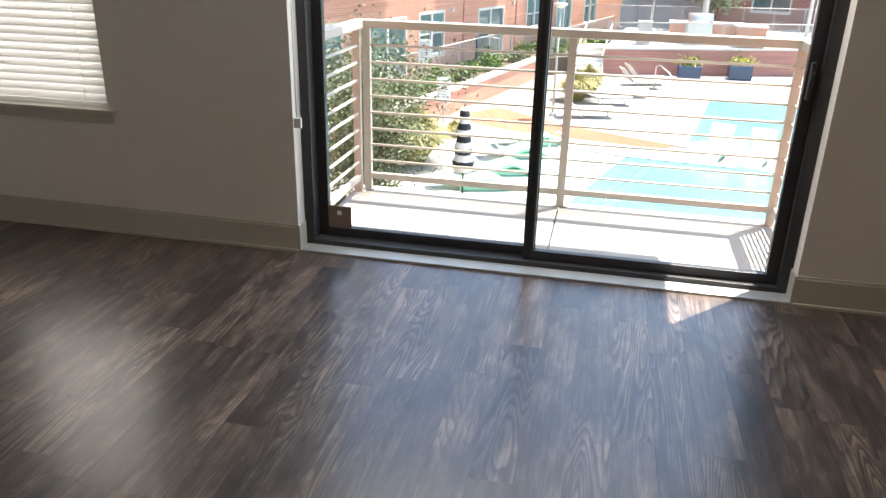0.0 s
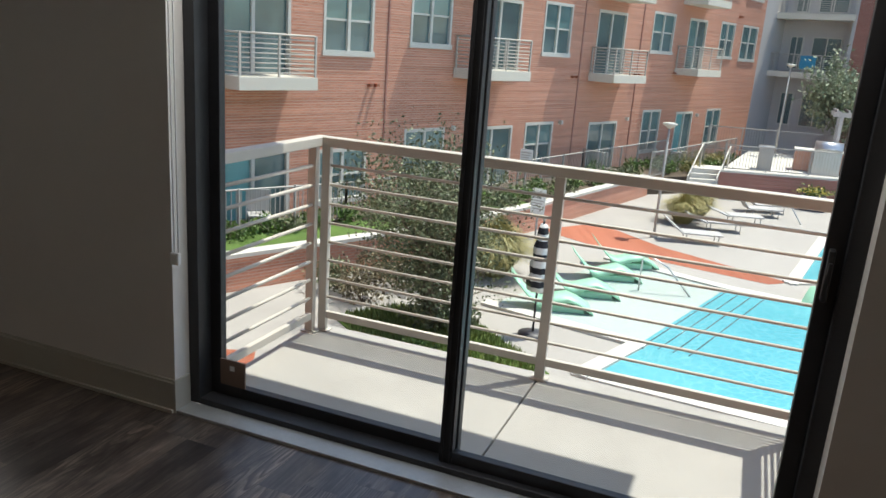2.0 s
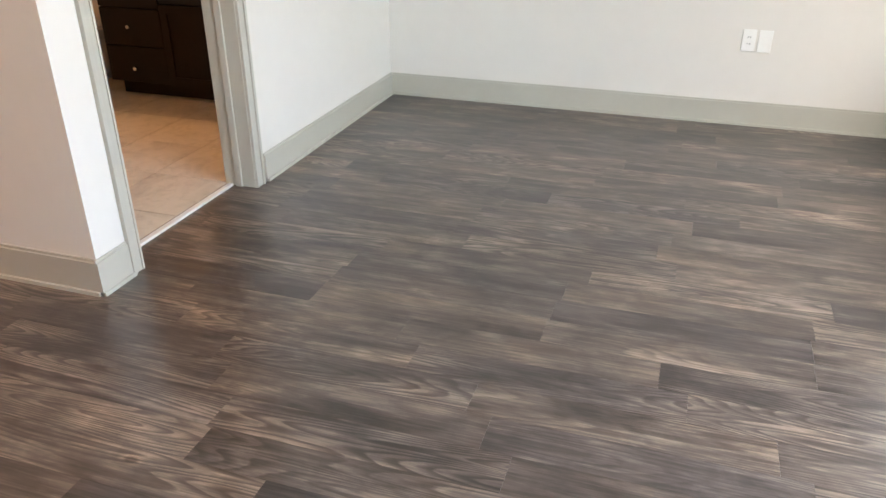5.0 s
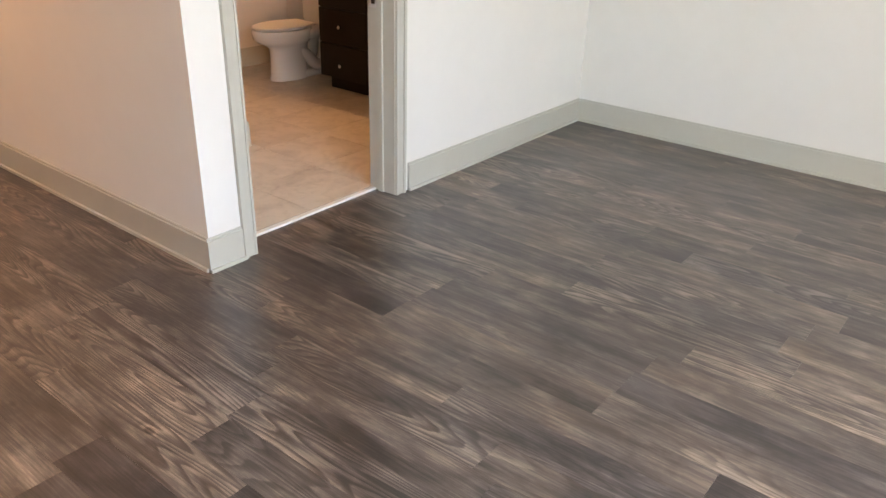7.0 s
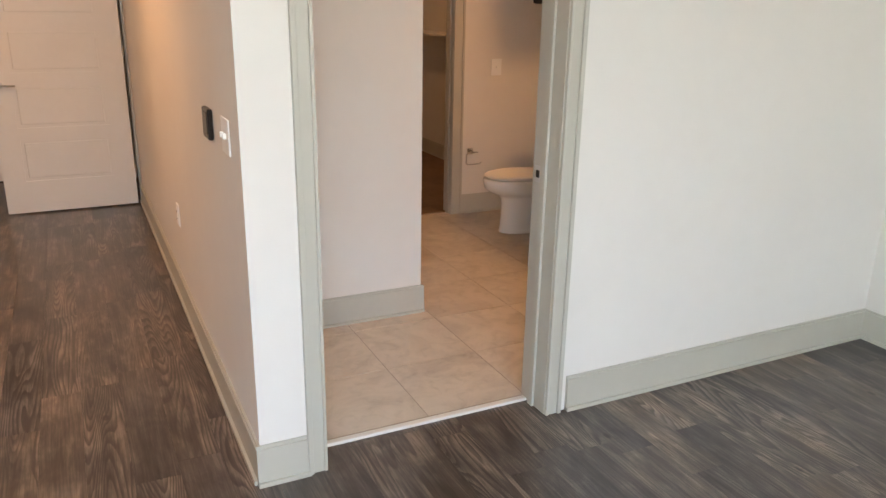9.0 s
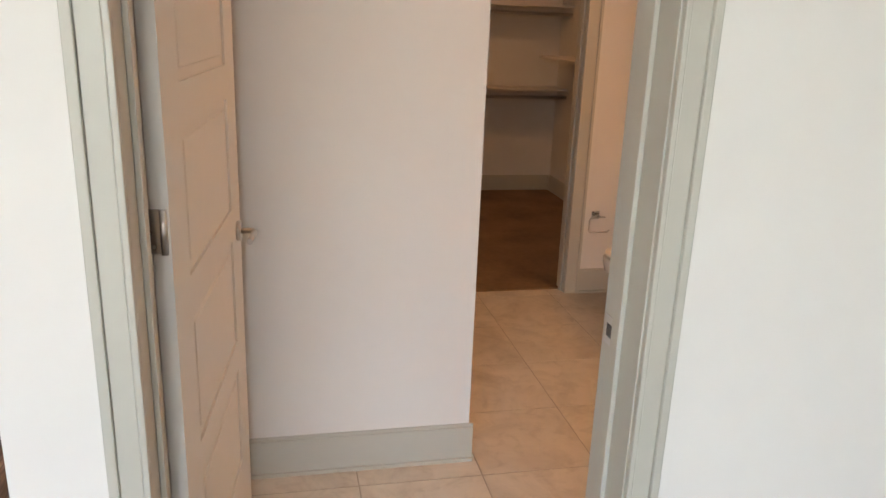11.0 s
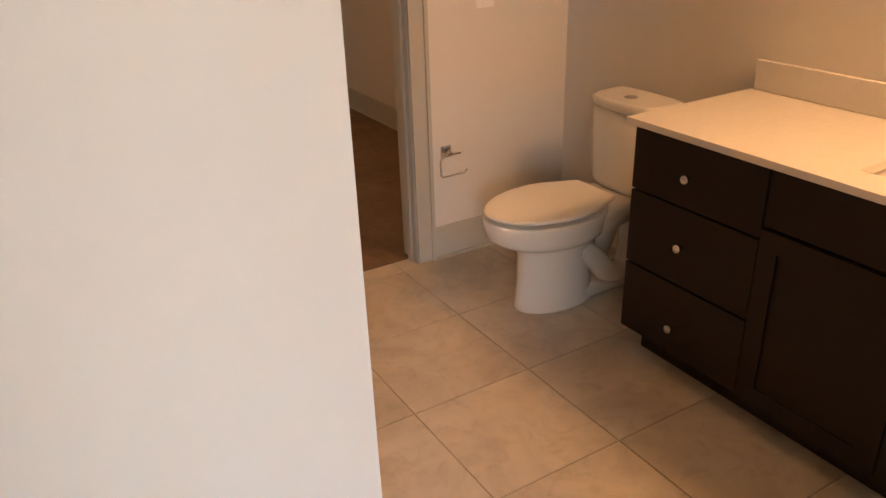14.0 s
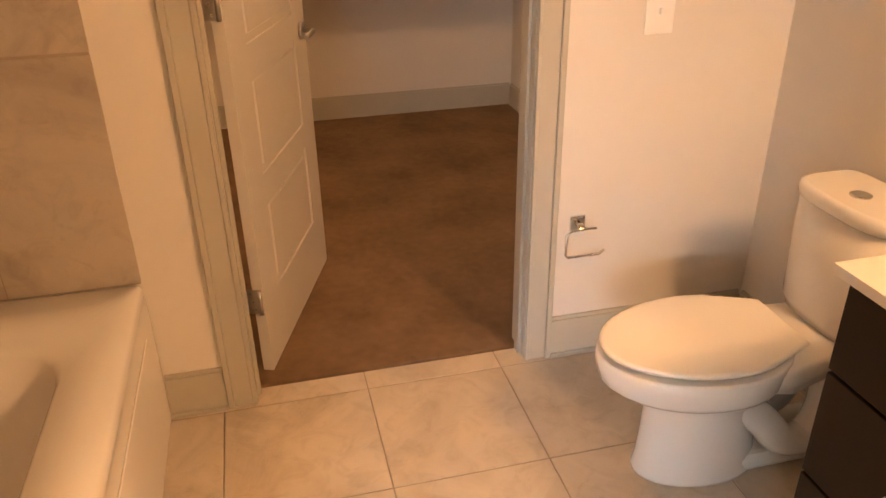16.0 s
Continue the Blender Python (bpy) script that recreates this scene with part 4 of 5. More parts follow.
# ---- balcony ----
BX0, BX1, BY1 = -0.03, 2.70, 1.285
slab = thing("balcony", "pale concrete balcony slab with a joint", "balcony", kind="structure")
part("slab", bx(BX0 - 0.06, 1.333, 0.302, 1.37, -0.25, -0.03, 0.006), CONCRETE, slab)
part("slab", bx(1.341, BX1 + 0.06, 0.302, 1.37, -0.25, -0.03, 0.006), CONCRETE, slab)
wall("wall_outside", [(-6.0, BX0 - 0.1, 0.222, 0.30, -4.4, 5.2), (BX0 - 0.1, 2.62, 0.222, 0.30, DW + 0.01, 5.2), (2.60, 8.0, 0.222, 0.30, -4.4, 5.2), (BX0 - 0.1, 2.60, 0.222, 0.30, -4.4, -0.2)],
     "outer brick wall of the apartment", BRICK)
ub = thing("upper_balcony", "cream stucco balcony slab above", "balcony", kind="structure")
part("slab", bx(BX0 - 0.06, 2.63, 0.302, 1.30, 2.78, 3.08, 0.006), STUCCO, ub)
br = thing("balcony_railing", "beige painted metal railing with round rods", "railing")


def post(x, y, sx=0.028, sy=0.028):
    p = part("post", bx(x - sx, x + sx, y - sy, y + sy, -0.03, 1.075, 0.004), RAILP, br)
    part("base_plate", bx(x - sx - 0.02, x + sx + 0.02, y - sy - 0.012, y + sy + 0.012, -0.030, -0.022), RAILP, p)


for x, y in ((BX0 + 0.03, BY1), (1.345, BY1), (BX1 - 0.02, BY1), (BX0 - 0.02, BY1 - 0.065)):
    post(x, y, 0.026, 0.018)
part("top_rail", bx(BX0 - 0.05, BX1 + 0.03, BY1 - 0.035, BY1 + 0.035, 1.075, 1.128, 0.006), RAILP, br)
part("top_rail", bx(BX0 - 0.05, BX0 + 0.02, 0.31, BY1 - 0.036, 1.075, 1.128, 0.006), RAILP, br)
part("top_rail", bx(BX1 - 0.04, BX1 + 0.03, 0.31, BY1 - 0.036, 1.075, 1.128, 0.006), RAILP, br)
for i in range(1, 9):
    z = 0.072 + i * 0.112
    part("rod", cyl(bmesh.new(), (BX0, BY1, z), (BX1, BY1, z), 0.0085, n=10), RAILP, br)
    part("rod", cyl(bmesh.new(), (BX0 - 0.015, 0.30, z), (BX0 - 0.015, BY1 - 0.05, z), 0.010, n=10), RAILP, br)
    part("rod", cyl(bmesh.new(), (BX1 - 0.005, 0.30, z), (BX1 - 0.005, BY1 - 0.02, z), 0.0085, n=10), RAILP, br)
part("bottom_rail", bx(BX0, BX1, BY1 - 0.014, BY1 + 0.014, 0.052, 0.096, 0.004), RAILP, br)
part("bottom_rail", bx(BX0 - 0.03, BX0 + 0.0, 0.302, BY1 - 0.05, 0.052, 0.096, 0.004), RAILP, br)
part("bottom_rail", bx(BX1 - 0.02, BX1 + 0.01, 0.302, BY1 - 0.02, 0.052, 0.096, 0.004), RAILP, br)

# ---- courtyard ----
K, KF, HUB = 1.08, 1.27, Vector((2.05, -2.6, 1.7))


def far(x, y, z=-3.6):
    return HUB + (Vector((x, y, z)) - HUB) * K


GZ = far(0, 0).z
FAC = pose(-9.19, 16.07, 0.22, 0, 0, -20)


def zz(z):
    return HUB.z + (z - HUB.z) * KF


solid("ground", bx(-900, 900, 0.31, 1500, GZ - 0.3, GZ), DECK, "pale concrete pool deck and ground", "ground", "structure")


def sheet(name, pts, z0, z1, material, label, category="", kind="structure"):
    return solid(name, prism(bmesh.new(), [far(x, y).to_2d() for x, y in pts], z0, z1), material, label, category, kind)


POOL_A = [(0.2, 9.6), (9.0, 9.0), (11.0, 15.2), (5.1, 16.1), (2.25, 16.45), (0.85, 11.5)]
POOL_B = [(3.75, 18.0), (5.7, 19.3), (10.5, 18.6), (12.5, 26.2), (5.04, 25.0)]
SHELF = [(-2.3, 12.1), (0.85, 11.5), (2.25, 16.45), (-0.7, 17.4)]
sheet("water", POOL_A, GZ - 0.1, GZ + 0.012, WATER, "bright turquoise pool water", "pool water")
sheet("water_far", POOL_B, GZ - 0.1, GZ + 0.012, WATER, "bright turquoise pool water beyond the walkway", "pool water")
sheet("water_shelf", SHELF, GZ - 0.1, GZ + 0.011, SHALLOW, "pale shallow sunning shelf of the pool", "pool water")


def coping(pts, closed=True, w=0.17, lift=0.0):
    bm = bmesh.new()
    P = [far(x, y).to_2d() for x, y in pts]
    for a, b in zip(P, P[1:] + (P[:1] if closed else [])):
        d = (b - a).normalized()
        n = Vector((-d.y, d.x)) * w
        a2, b2 = a - d * w, b + d * w
        prism_pts = [a2 - n, b2 - n, b2 + n, a2 + n]
        prism(bm, [tuple(p) for p in prism_pts], GZ - 0.05, GZ + 0.035 + lift + 0.004 * (len(bm.verts) // 8 % 3))
    return bm


solid("pool_coping", coping(POOL_A[:1] + POOL_A[1:2], False), COPING, "pale stone pool edge", "pool edge", "structure")
solid("pool_coping_far", coping(POOL_B, True, 0.17, 0.013), COPING, "pale stone pool edge", "pool edge", "structure")
solid("pool_coping_side", coping([POOL_A[2], POOL_A[3], POOL_A[4], (-0.7, 17.4)], False, 0.17, 0.015), COPING, "pale stone pool edge", "pool edge", "structure")
solid("pool_coping_left", coping([POOL_A[0], POOL_A[5], SHELF[0]], False, 0.17, 0.029), COPING, "pale stone pool edge", "pool edge", "structure")
steps = thing("pool_steps", "dark edged steps descending into the pool", "pool steps", kind="structure")
for k in range(4):
    bm = bmesh.new()
    a, b = far(0.95 + k * 0.28, 11.5 - 0.02 * k), far(2.3 + k * 0.28, 16.3 - 0.03 * k)
    tube(bm, [(a.x, a.y, GZ + 0.008), (b.x, b.y, GZ + 0.008)], 0.018, 6)
    part("step_edge", bm, WGLASS, steps)
sheet("path", [(-3.2, 19.5), (-0.9, 18.3), (3.2, 17.5), (3.7, 18.0), (0.3, 19.7), (-1.9, 21.6)], GZ - 0.1, GZ + 0.006, PAVER, "red brick paver path", "path")
for i, pts in enumerate(([(-8.5, 2.0), (-4.2, 6.3), (-5.0, 7.6), (-9.5, 5.5)],)):
    sheet("path_near", pts, GZ - 0.1, GZ + 0.006, PAVER, "red brick paver path", "path")

# retaining wall, planting bed, terrace
WALL_LINE = [(-11.0, 4.5), (-7.6, 9.0), (-5.0, 14.2), (-3.25, 19.5), (-1.2, 27.9)]


def ribbon(pts, width, z0, z1, shift=0.0):
    bm = bmesh.new()
    P = [far(x, y).to_2d() for x, y in pts]
    for k, (a, b) in enumerate(zip(P, P[1:])):
        d = (b - a).normalized()
        n = Vector((-d.y, d.x))
        p, q = a - d * width * 0.3 + n * shift, b + n * shift
        prism(bm, [tuple(v) for v in (p, q, q + n * width, p + n * width)], z0 + 0.004 * (k % 2), z1 + 0.004 * (k % 2))
    return bm


BED = GZ + 0.78
rw = thing("retaining_wall", "red brick retaining wall with pale cap", "wall", kind="structure")
part("wall", ribbon(WALL_LINE, 0.25, GZ, BED), BRICK, rw)
part("cap", ribbon(WALL_LINE, 0.36, BED, BED + 0.09, -0.05), COPING, rw)
bed_pts = WALL_LINE + [(0.2, 29.5), (2.0, 38.0), (-4.0, 38.0), (-16.0, 6.0)]
solid("planting_bed", prism(bmesh.new(), [tuple(far(x, y).to_2d() + Vector((-0.22, 0.05))) for x, y in bed_pts], GZ, BED - 0.03), SOIL, "planted bed and terrace behind the retaining wall", "planting bed", "structure")
solid("lawn", ribbon(WALL_LINE[:4], 1.3, BED - 0.05, BED + 0.02, 0.32), LAWN, "bright green strip of lawn", "lawn", "structure")


# ---- plants ----
def leaves(rng, spots, size, tall=1.0):
    """Small bent leaves, each of two faces, at the given spots."""
    verts, faces = [], []
    for p in spots:
        d = Vector((rng.gauss(0, 1), rng.gauss(0, 1), rng.gauss(0.25, 0.8) * tall)).normalized()
        a, _ = ring_axes(d)
        a = (a * math.cos(rng.uniform(0, 6.28)) + d.cross(a) * math.sin(rng.uniform(0, 6.28))).normalized()
        s = size * rng.uniform(0.6, 1.3)
        k = len(verts)
        verts += [p, p + d * s * 0.5 + a * s * 0.27, p + d * s, p + d * s * 0.5 - a * s * 0.27]
        faces += [(k, k + 1, k + 2), (k, k + 2, k + 3)]
    return verts, faces


def leaf_mesh(name, verts, faces, material, parent):
    me = bpy.data.meshes.new(name)
    me.from_pydata([tuple(v) for v in verts], [], faces)
    me.materials.append(material)
    ob = new(name, me)
    ob.parent = parent
    return ob


def tree(label, base, height, spread, count, size, material, seed, name="tree", stems=4, low=False):
    rng = random.Random(seed)
    t = thing(name, label, name, m=Matrix.Translation(base))
    bm = bmesh.new()
    tips = []
    for s in range(stems):
        a = 6.28 * s / stems + rng.uniform(-0.4, 0.4)
        p = Vector((0.06 * math.cos(a), 0.06 * math.sin(a), 0))
        d = Vector((math.cos(a) * 0.28, math.sin(a) * 0.28, 1)).normalized()
        pts, r = [p], 0.05 * height / 3
        for k in range(5):
            p = p + d * height * 0.17
            d = (d + Vector((rng.gauss(0, 0.16), rng.gauss(0, 0.16), 0.05))).normalized()
            pts.append(p)
            for b in range(3):
                e = (d + Vector((rng.gauss(0, 0.8), rng.gauss(0, 0.8), rng.gauss(0.1, 0.3)))).normalized()
                q = p + e * spread * rng.uniform(0.3, 0.62)
                if k or low:
                    cyl(bm, p, q, r * 0.28, r * 0.06, 5)
                    tips += [p.lerp(q, f) for f in (0.35, 0.55, 0.75, 0.9, 1.0)]
        for i, (u, v) in enumerate(zip(pts, pts[1:])):
            cyl(bm, u, v, r * (1 - i * 0.17), r * (1 - (i + 1) * 0.17), 7)
    part("trunk", bm, BARK, t)
    spots = []
    for _ in range(count):
        c = rng.choice(tips)
        spots.append(c + Vector((rng.gauss(0, 1), rng.gauss(0, 1), rng.gauss(0, 1))) * spread * 0.085)
    leaf_mesh("crown", *leaves(rng, spots, size), material, t)
    return t


def bush(label, base, r, h, count, size, material, seed, name="shrub"):
    rng = random.Random(seed)
    t = thing(name, label, "shrub", m=Matrix.Translation(base))
    bm = bmesh.new()
    spots = []
    lumps = [(Vector((rng.uniform(-1, 1) * r * 0.55, rng.uniform(-1, 1) * r * 0.55, h * rng.uniform(0.3, 0.62))), rng.uniform(0.4, 0.62)) for _ in range(7)]
    for c, k in lumps:
        cyl(bm, (c.x * 0.2, c.y * 0.2, 0), c, 0.012, 0.004, 5)
    for _ in range(count):
        c, k = rng.choice(lumps)
        d = Vector((rng.gauss(0, 1), rng.gauss(0, 1), rng.gauss(0, 1))).normalized()
        spots.append(c + Vector((d.x * r, d.y * r, d.z * h * 0.7)) * k * rng.uniform(0.75, 1.08))
    spots = [p for p in spots if p.z > 0.01]
    part("stems", bm, BARK, t)
    leaf_mesh("foliage", *leaves(rng, spots, size), material, t)
    return t


def grass_clump(label, base, r, h, count, material, seed):
    rng = random.Random(seed)
    verts, faces = [], []
    for _ in range(count * 2):
        a, f, up = rng.uniform(0, 6.28), rng.uniform(0.03, 1), rng.uniform(0.55, 1.05)
        d = Vector((math.cos(a), math.sin(a), 0))
        side = Vector((-d.y, d.x, 0)) * 0.010
        p0 = d * 0.22 * r * f
        p1 = d * r * f * 0.62 + Vector((0, 0, h * up * (0.78 - 0.18 * f)))
        p2 = d * r * f * rng.uniform(0.95, 1.2) + Vector((0, 0, h * up * (1.0 - 0.55 * f)))
        k = len(verts)
        verts += [p0 - side, p0 + side, p1 + side, p1 - side, p2]
        faces += [(k, k + 1, k + 2, k + 3), (k + 3, k + 2, k + 4)]
    t = thing("ornamental_grass", label, "grass", m=Matrix.Translation(base))
    leaf_mesh("blades", verts, faces, material, t)
    return t


def at(x, y, z=None):
    p = far(x, y)
    p.z = GZ if z is None else z
    return p


tree("small multi-stem olive tree below the balcony", at(-2.8, 10.2), 3.3, 2.7, 22000, 0.075, LEAF, 3, stems=7, low=True)
for i, (x, y) in enumerate(((-4.6, 10.8), (-5.5, 11.3), (-4.3, 12.2), (-3.9, 13.4), (-5.1, 12.4))):
    bush("brownish rounded shrub by the retaining wall", at(x, y), 0.75, 0.75, 1300, 0.085, DRYLEAF if i % 2 == 0 else LEAF, 20 + i)
bush("low green shrub below the balcony", at(-2.2, 8.4), 0.8, 0.5, 1200, 0.09, LEAF2, 31)
bush("low green shrub below the balcony", at(-1.2, 8.0), 0.7, 0.45, 1000, 0.09, LEAF2, 32)
grass_clump("yellow-green ornamental grass clump", at(-2.9, 14.2), 1.15, 1.75, 2200, STRAW, 5)
grass_clump("straw coloured ornamental grass clump", at(0.55, 23.6), 1.1, 1.3, 900, STRAW, 6)
grass_clump("straw coloured ornamental grass clump", at(0.9, 25.0), 1.0, 1.3, 900, STRAW, 7)
grass_clump("straw coloured ornamental grass clump", at(-2.5, 17.2), 0.45, 0.6, 400, STRAW, 8)
rngh = random.Random(12)
for k in range(30):
    f = k / 29
    i = min(3, int(f * 4))
    g = f * 4 - i
    (xa, ya), (xb, yb) = WALL_LINE[i], WALL_LINE[i + 1]
    off = 1.45 if k < 16 else 0.6
    bush("green hedge shrub in the planting bed", at(xa + (xb - xa) * g - off - rngh.uniform(0, 0.5), ya + (yb - ya) * g + rngh.uniform(0, 0.4), BED - 0.03), 0.6, rngh.uniform(0.4, 0.75), 420, 0.12, LEAF2 if k % 4 else LEAF, 40 + k, "hedge_shrub")
for k, (x, y) in enumerate(((-0.6, 29.8), (0.1, 31.0), (-1.3, 30.5), (-0.4, 33.0), (0.7, 32.4), (0.9, 34.0), (1.3, 35.6), (0.1, 34.8), (-0.9, 31.9))):
    bush("low brownish shrub beside the stairs", at(x, y, BED - 0.03), 0.8, 0.6, 500, 0.13, STRAW if k % 2 else LEAF2, 80 + k)


BED_LOW = [(-4.7, 9.7), (-3.3, 8.6), (-0.7, 8.3), (-0.3, 9.3), (-1.6, 10.4), (-2.6, 11.2), (-3.9, 11.0)]
sheet("lawn_low", BED_LOW, GZ - 0.1, GZ + 0.02, LAWN, "green planted strip below the balcony", "lawn")
rng = random.Random(77)
verts, faces = [], []
while len(faces) < 7000:
    x, y = rng.uniform(-4.6, -0.4), rng.uniform(8.4, 11.1)
    inside = False
    for (xa, ya), (xb, yb) in zip(BED_LOW, BED_LOW[1:] + BED_LOW[:1]):
        if (ya > y) != (yb > y) and x < (xb - xa) * (y - ya) / (yb - ya) + xa:
            inside = not inside
    if inside:
        p = at(x, y, GZ + 0.015)
        d = Vector((rng.gauss(0, 0.35), rng.gauss(0, 0.35), 1)).normalized() * rng.uniform(0.06, 0.18)
        a = Vector((rng.gauss(0, 1), rng.gauss(0, 1), 0)).normalized() * 0.02
        k = len(verts)
        verts += [p - a, p + a, p + d]
        faces.append((k, k + 1, k + 2))
me = bpy.data.meshes.new("grass")
me.from_pydata([tuple(p) for p in verts], [], faces)
me.materials.append(GRASSY)
tagged(new("grass", me), "green grass blades in the strip below the tree", "grass", kind="stuff")


# ---- fences ----
def fence(label, a, b, z, h=1.12, gap=0.13, post_every=1.7):
    f = thing("fence", label, "fence", kind="")
    a, b = Vector((*a, z)), Vector((*b, z))
    d = (b - a)
    n = max(2, int(d.length / gap))
    bm = bmesh.new()
    for i in range(1, n):
        p = a + d * i / n
        box(bm, p.x - 0.009, p.x + 0.009, p.y - 0.009, p.y + 0.009, z + 0.08, z + h - 0.05)
    part("pickets", bm, GALV, f)
    for zt in (0.08, h - 0.04):
        part("rail", tube(bmesh.new(), [a + Vector((0, 0, zt)), b + Vector((0, 0, zt))], 0.025, 6), GALV, f)
    m = max(1, round(d.length / post_every))
    for i in range(m + 1):
        p = a + d * i / m
        part("post", bx(p.x - 0.028, p.x + 0.028, p.y - 0.028, p.y + 0.028, z, z + h), GALV, f)
    return f


def fl(x, y):
    return tuple(far(x, y).to_2d())


FENCE_LINE = [(-13.0, 5.2), (-9.8, 9.2), (-7.0, 14.2), (-5.0, 19.8), (-3.4, 25.6), (-1.2, 33.5)]
for a, b in zip(FENCE_LINE, FENCE_LINE[1:]):
    fence("grey painted metal picket fence on the terrace", fl(*a), fl(*b), BED - 0.03)
fence("grey painted metal picket fence by the stairs", fl(-1.2, 27.9), fl(1.6, 37.8), BED - 0.03)
for a, b in (((-6.3, 18.2), (-5.4, 17.8)), ((-3.6, 26.5), (-2.6, 26.0))):
    fence("grey metal patio gate fence", fl(*a), fl(*b), BED - 0.03)

# ---- west building ----
wb = thing("apartment_building", "red brick apartment building with balconies and windows", "building", m=FAC)
TOPZ = 8.6


OPEN = []      # u0, u1, z0, z1, kind
for u0, u1, z0, z1, kind in (
        (0.26, 1.74, 1.10, 2.53, "w"), (2.93, 4.41, 1.38, 2.84, "w"), (5.5, 7.35, 0.80, 2.75, "d"), (8.45, 9.93, 1.35, 2.86, "w"), (11.42, 13.25, 0.80, 2.84, "d"), (15.1, 16.8, 1.66, 3.06, "w"),
        (18.0, 19.6, 1.1, 3.02, "d"), (20.94, 22.4, 1.66, 3.08, "w"), (23.2, 25.0, 1.62, 3.08, "w"), (-2.4, -0.6, 0.55, 2.48, "d"), (-4.6, -3.2, 1.10, 2.53, "w"), (-8.0, -6.3, 0.55, 2.48, "d")):
    OPEN.append((u0 * KF, u1 * KF, zz(z0), zz(z1), kind))
    OPEN.append((u0 * KF, u1 * KF, zz(z0) + 3.25, zz(z1) + 3.25, kind))
for u0, u1, z0, z1, kind in (
        (-2.43, -0.59, -2.75, -0.92, "t"), (0.19, 1.67, -2.25, -1.02, "w"), (2.91, 4.41, -2.0, -0.66, "w"), (5.54, 7.37, -2.45, -0.70, "d"), (8.0, 9.46, -2.0, -0.65, "w"), (11.56, 13.43, -2.45, -0.74, "d"),
        (15.2, 16.64, -1.95, -0.40, "w"), (17.95, 19.47, -2.2, -0.53, "t"), (20.8, 22.28, -1.95, -0.45, "w"), (-4.6, -3.2, -2.25, -1.02, "w"), (-8.0, -6.3, -2.75, -0.92, "d")):
    OPEN.append((u0 * KF, u1 * KF, zz(z0), zz(z1), kind))

# the brick face is cut round its openings column by column
us = sorted({-22.0, 25.5 * KF, *[o[0] for o in OPEN], *[o[1] for o in OPEN]})
bmw = bmesh.new()
for ua, ub_ in zip(us, us[1:]):
    mid = (ua + ub_) / 2
    cuts = sorted((o[2], o[3]) for o in OPEN if o[0] < mid < o[1])
    z = GZ
    for a, b in cuts:
        if a > z:
            box(bmw, -0.25, 0.0, ua, ub_, z, a)
        z = b
    box(bmw, -0.25, 0.0, ua, ub_, z, TOPZ)
part("wall", bmw, BRICK, wb)
part("core", bx(-8.0, -0.6, -22.0, 25.4 * KF, GZ, TOPZ), GREYST, wb)
part("return_wall", bx(-0.5, -0.3, 25.5 * KF, 39.0, GZ, TOPZ), GREYST, wb)
part("parapet", bx(-0.4, 0.08, -22.0, 25.5 * KF + 0.05, TOPZ, TOPZ + 0.25), STUCCO, wb)
for u in (2.2, 10.6, 14.35):
    part("joint", bx(0.001, 0.03, u * KF - 0.03, u * KF + 0.03, GZ, TOPZ), BRICKF, wb)


def far_window(parent, u0, u1, z0, z1, kind, seed):
    """A window in the plane x = 0: frame, mullion and meeting rails with recessed panes."""
    w = part("window", bx(-0.12, 0.015, u0 + 0.003, u0 + 0.09, z0 + 0.003, z1 - 0.003), VINYLF, parent)
    part("frame", bx(-0.12, 0.015, u1 - 0.09, u1 - 0.003, z0 + 0.003, z1 - 0.003), VINYLF, w)
    part("head", bx(-0.12, 0.015, u0 + 0.09, u1 - 0.09, z1 - 0.11, z1 - 0.003), VINYLF, w)
    part("sill", bx(-0.12, 0.05, u0 - 0.03, u1 + 0.03, z0 - 0.08, z0 + 0.08), VINYLF, w)
    um = (u0 + u1) / 2
    dark = kind == "d"
    mm = VINYLF
    part("mullion", bx(-0.13, -0.02 if dark else 0.005, um - 0.05, um + 0.05, z0 + 0.08, z1 - 0.11), mm, w)
    # kind t: pane with the pool's reflection painted in
    teal = WTEAL if kind == "t" else WGREEN if seed % 3 == 0 else WGLASS
    if kind == "w":
        zm = (z0 + z1) / 2
        for a, b in ((u0 + 0.09, um - 0.05), (um + 0.05, u1 - 0.09)):
            part("meeting_rail", bx(-0.11, -0.03, a, b, zm - 0.03, zm + 0.03), mm, w)
            part("pane", bx(-0.10, -0.08, a, b, z0 + 0.08, zm - 0.03), WGLASS, w)
            part("pane", bx(-0.08, -0.06, a, b, zm + 0.03, z1 - 0.11), WGREEN, w)
    else:
        for a, b in ((u0 + 0.09, um - 0.05), (um + 0.05, u1 - 0.09)):
            part("pane", bx(-0.10, -0.08, a, b, z0 + 0.08, z1 - 0.11), teal if a < um else WGLASS, w)


for i, o in enumerate(OPEN):
    if o[1] > -7 and o[2] < 6.5:
        far_window(wb, *o, i)


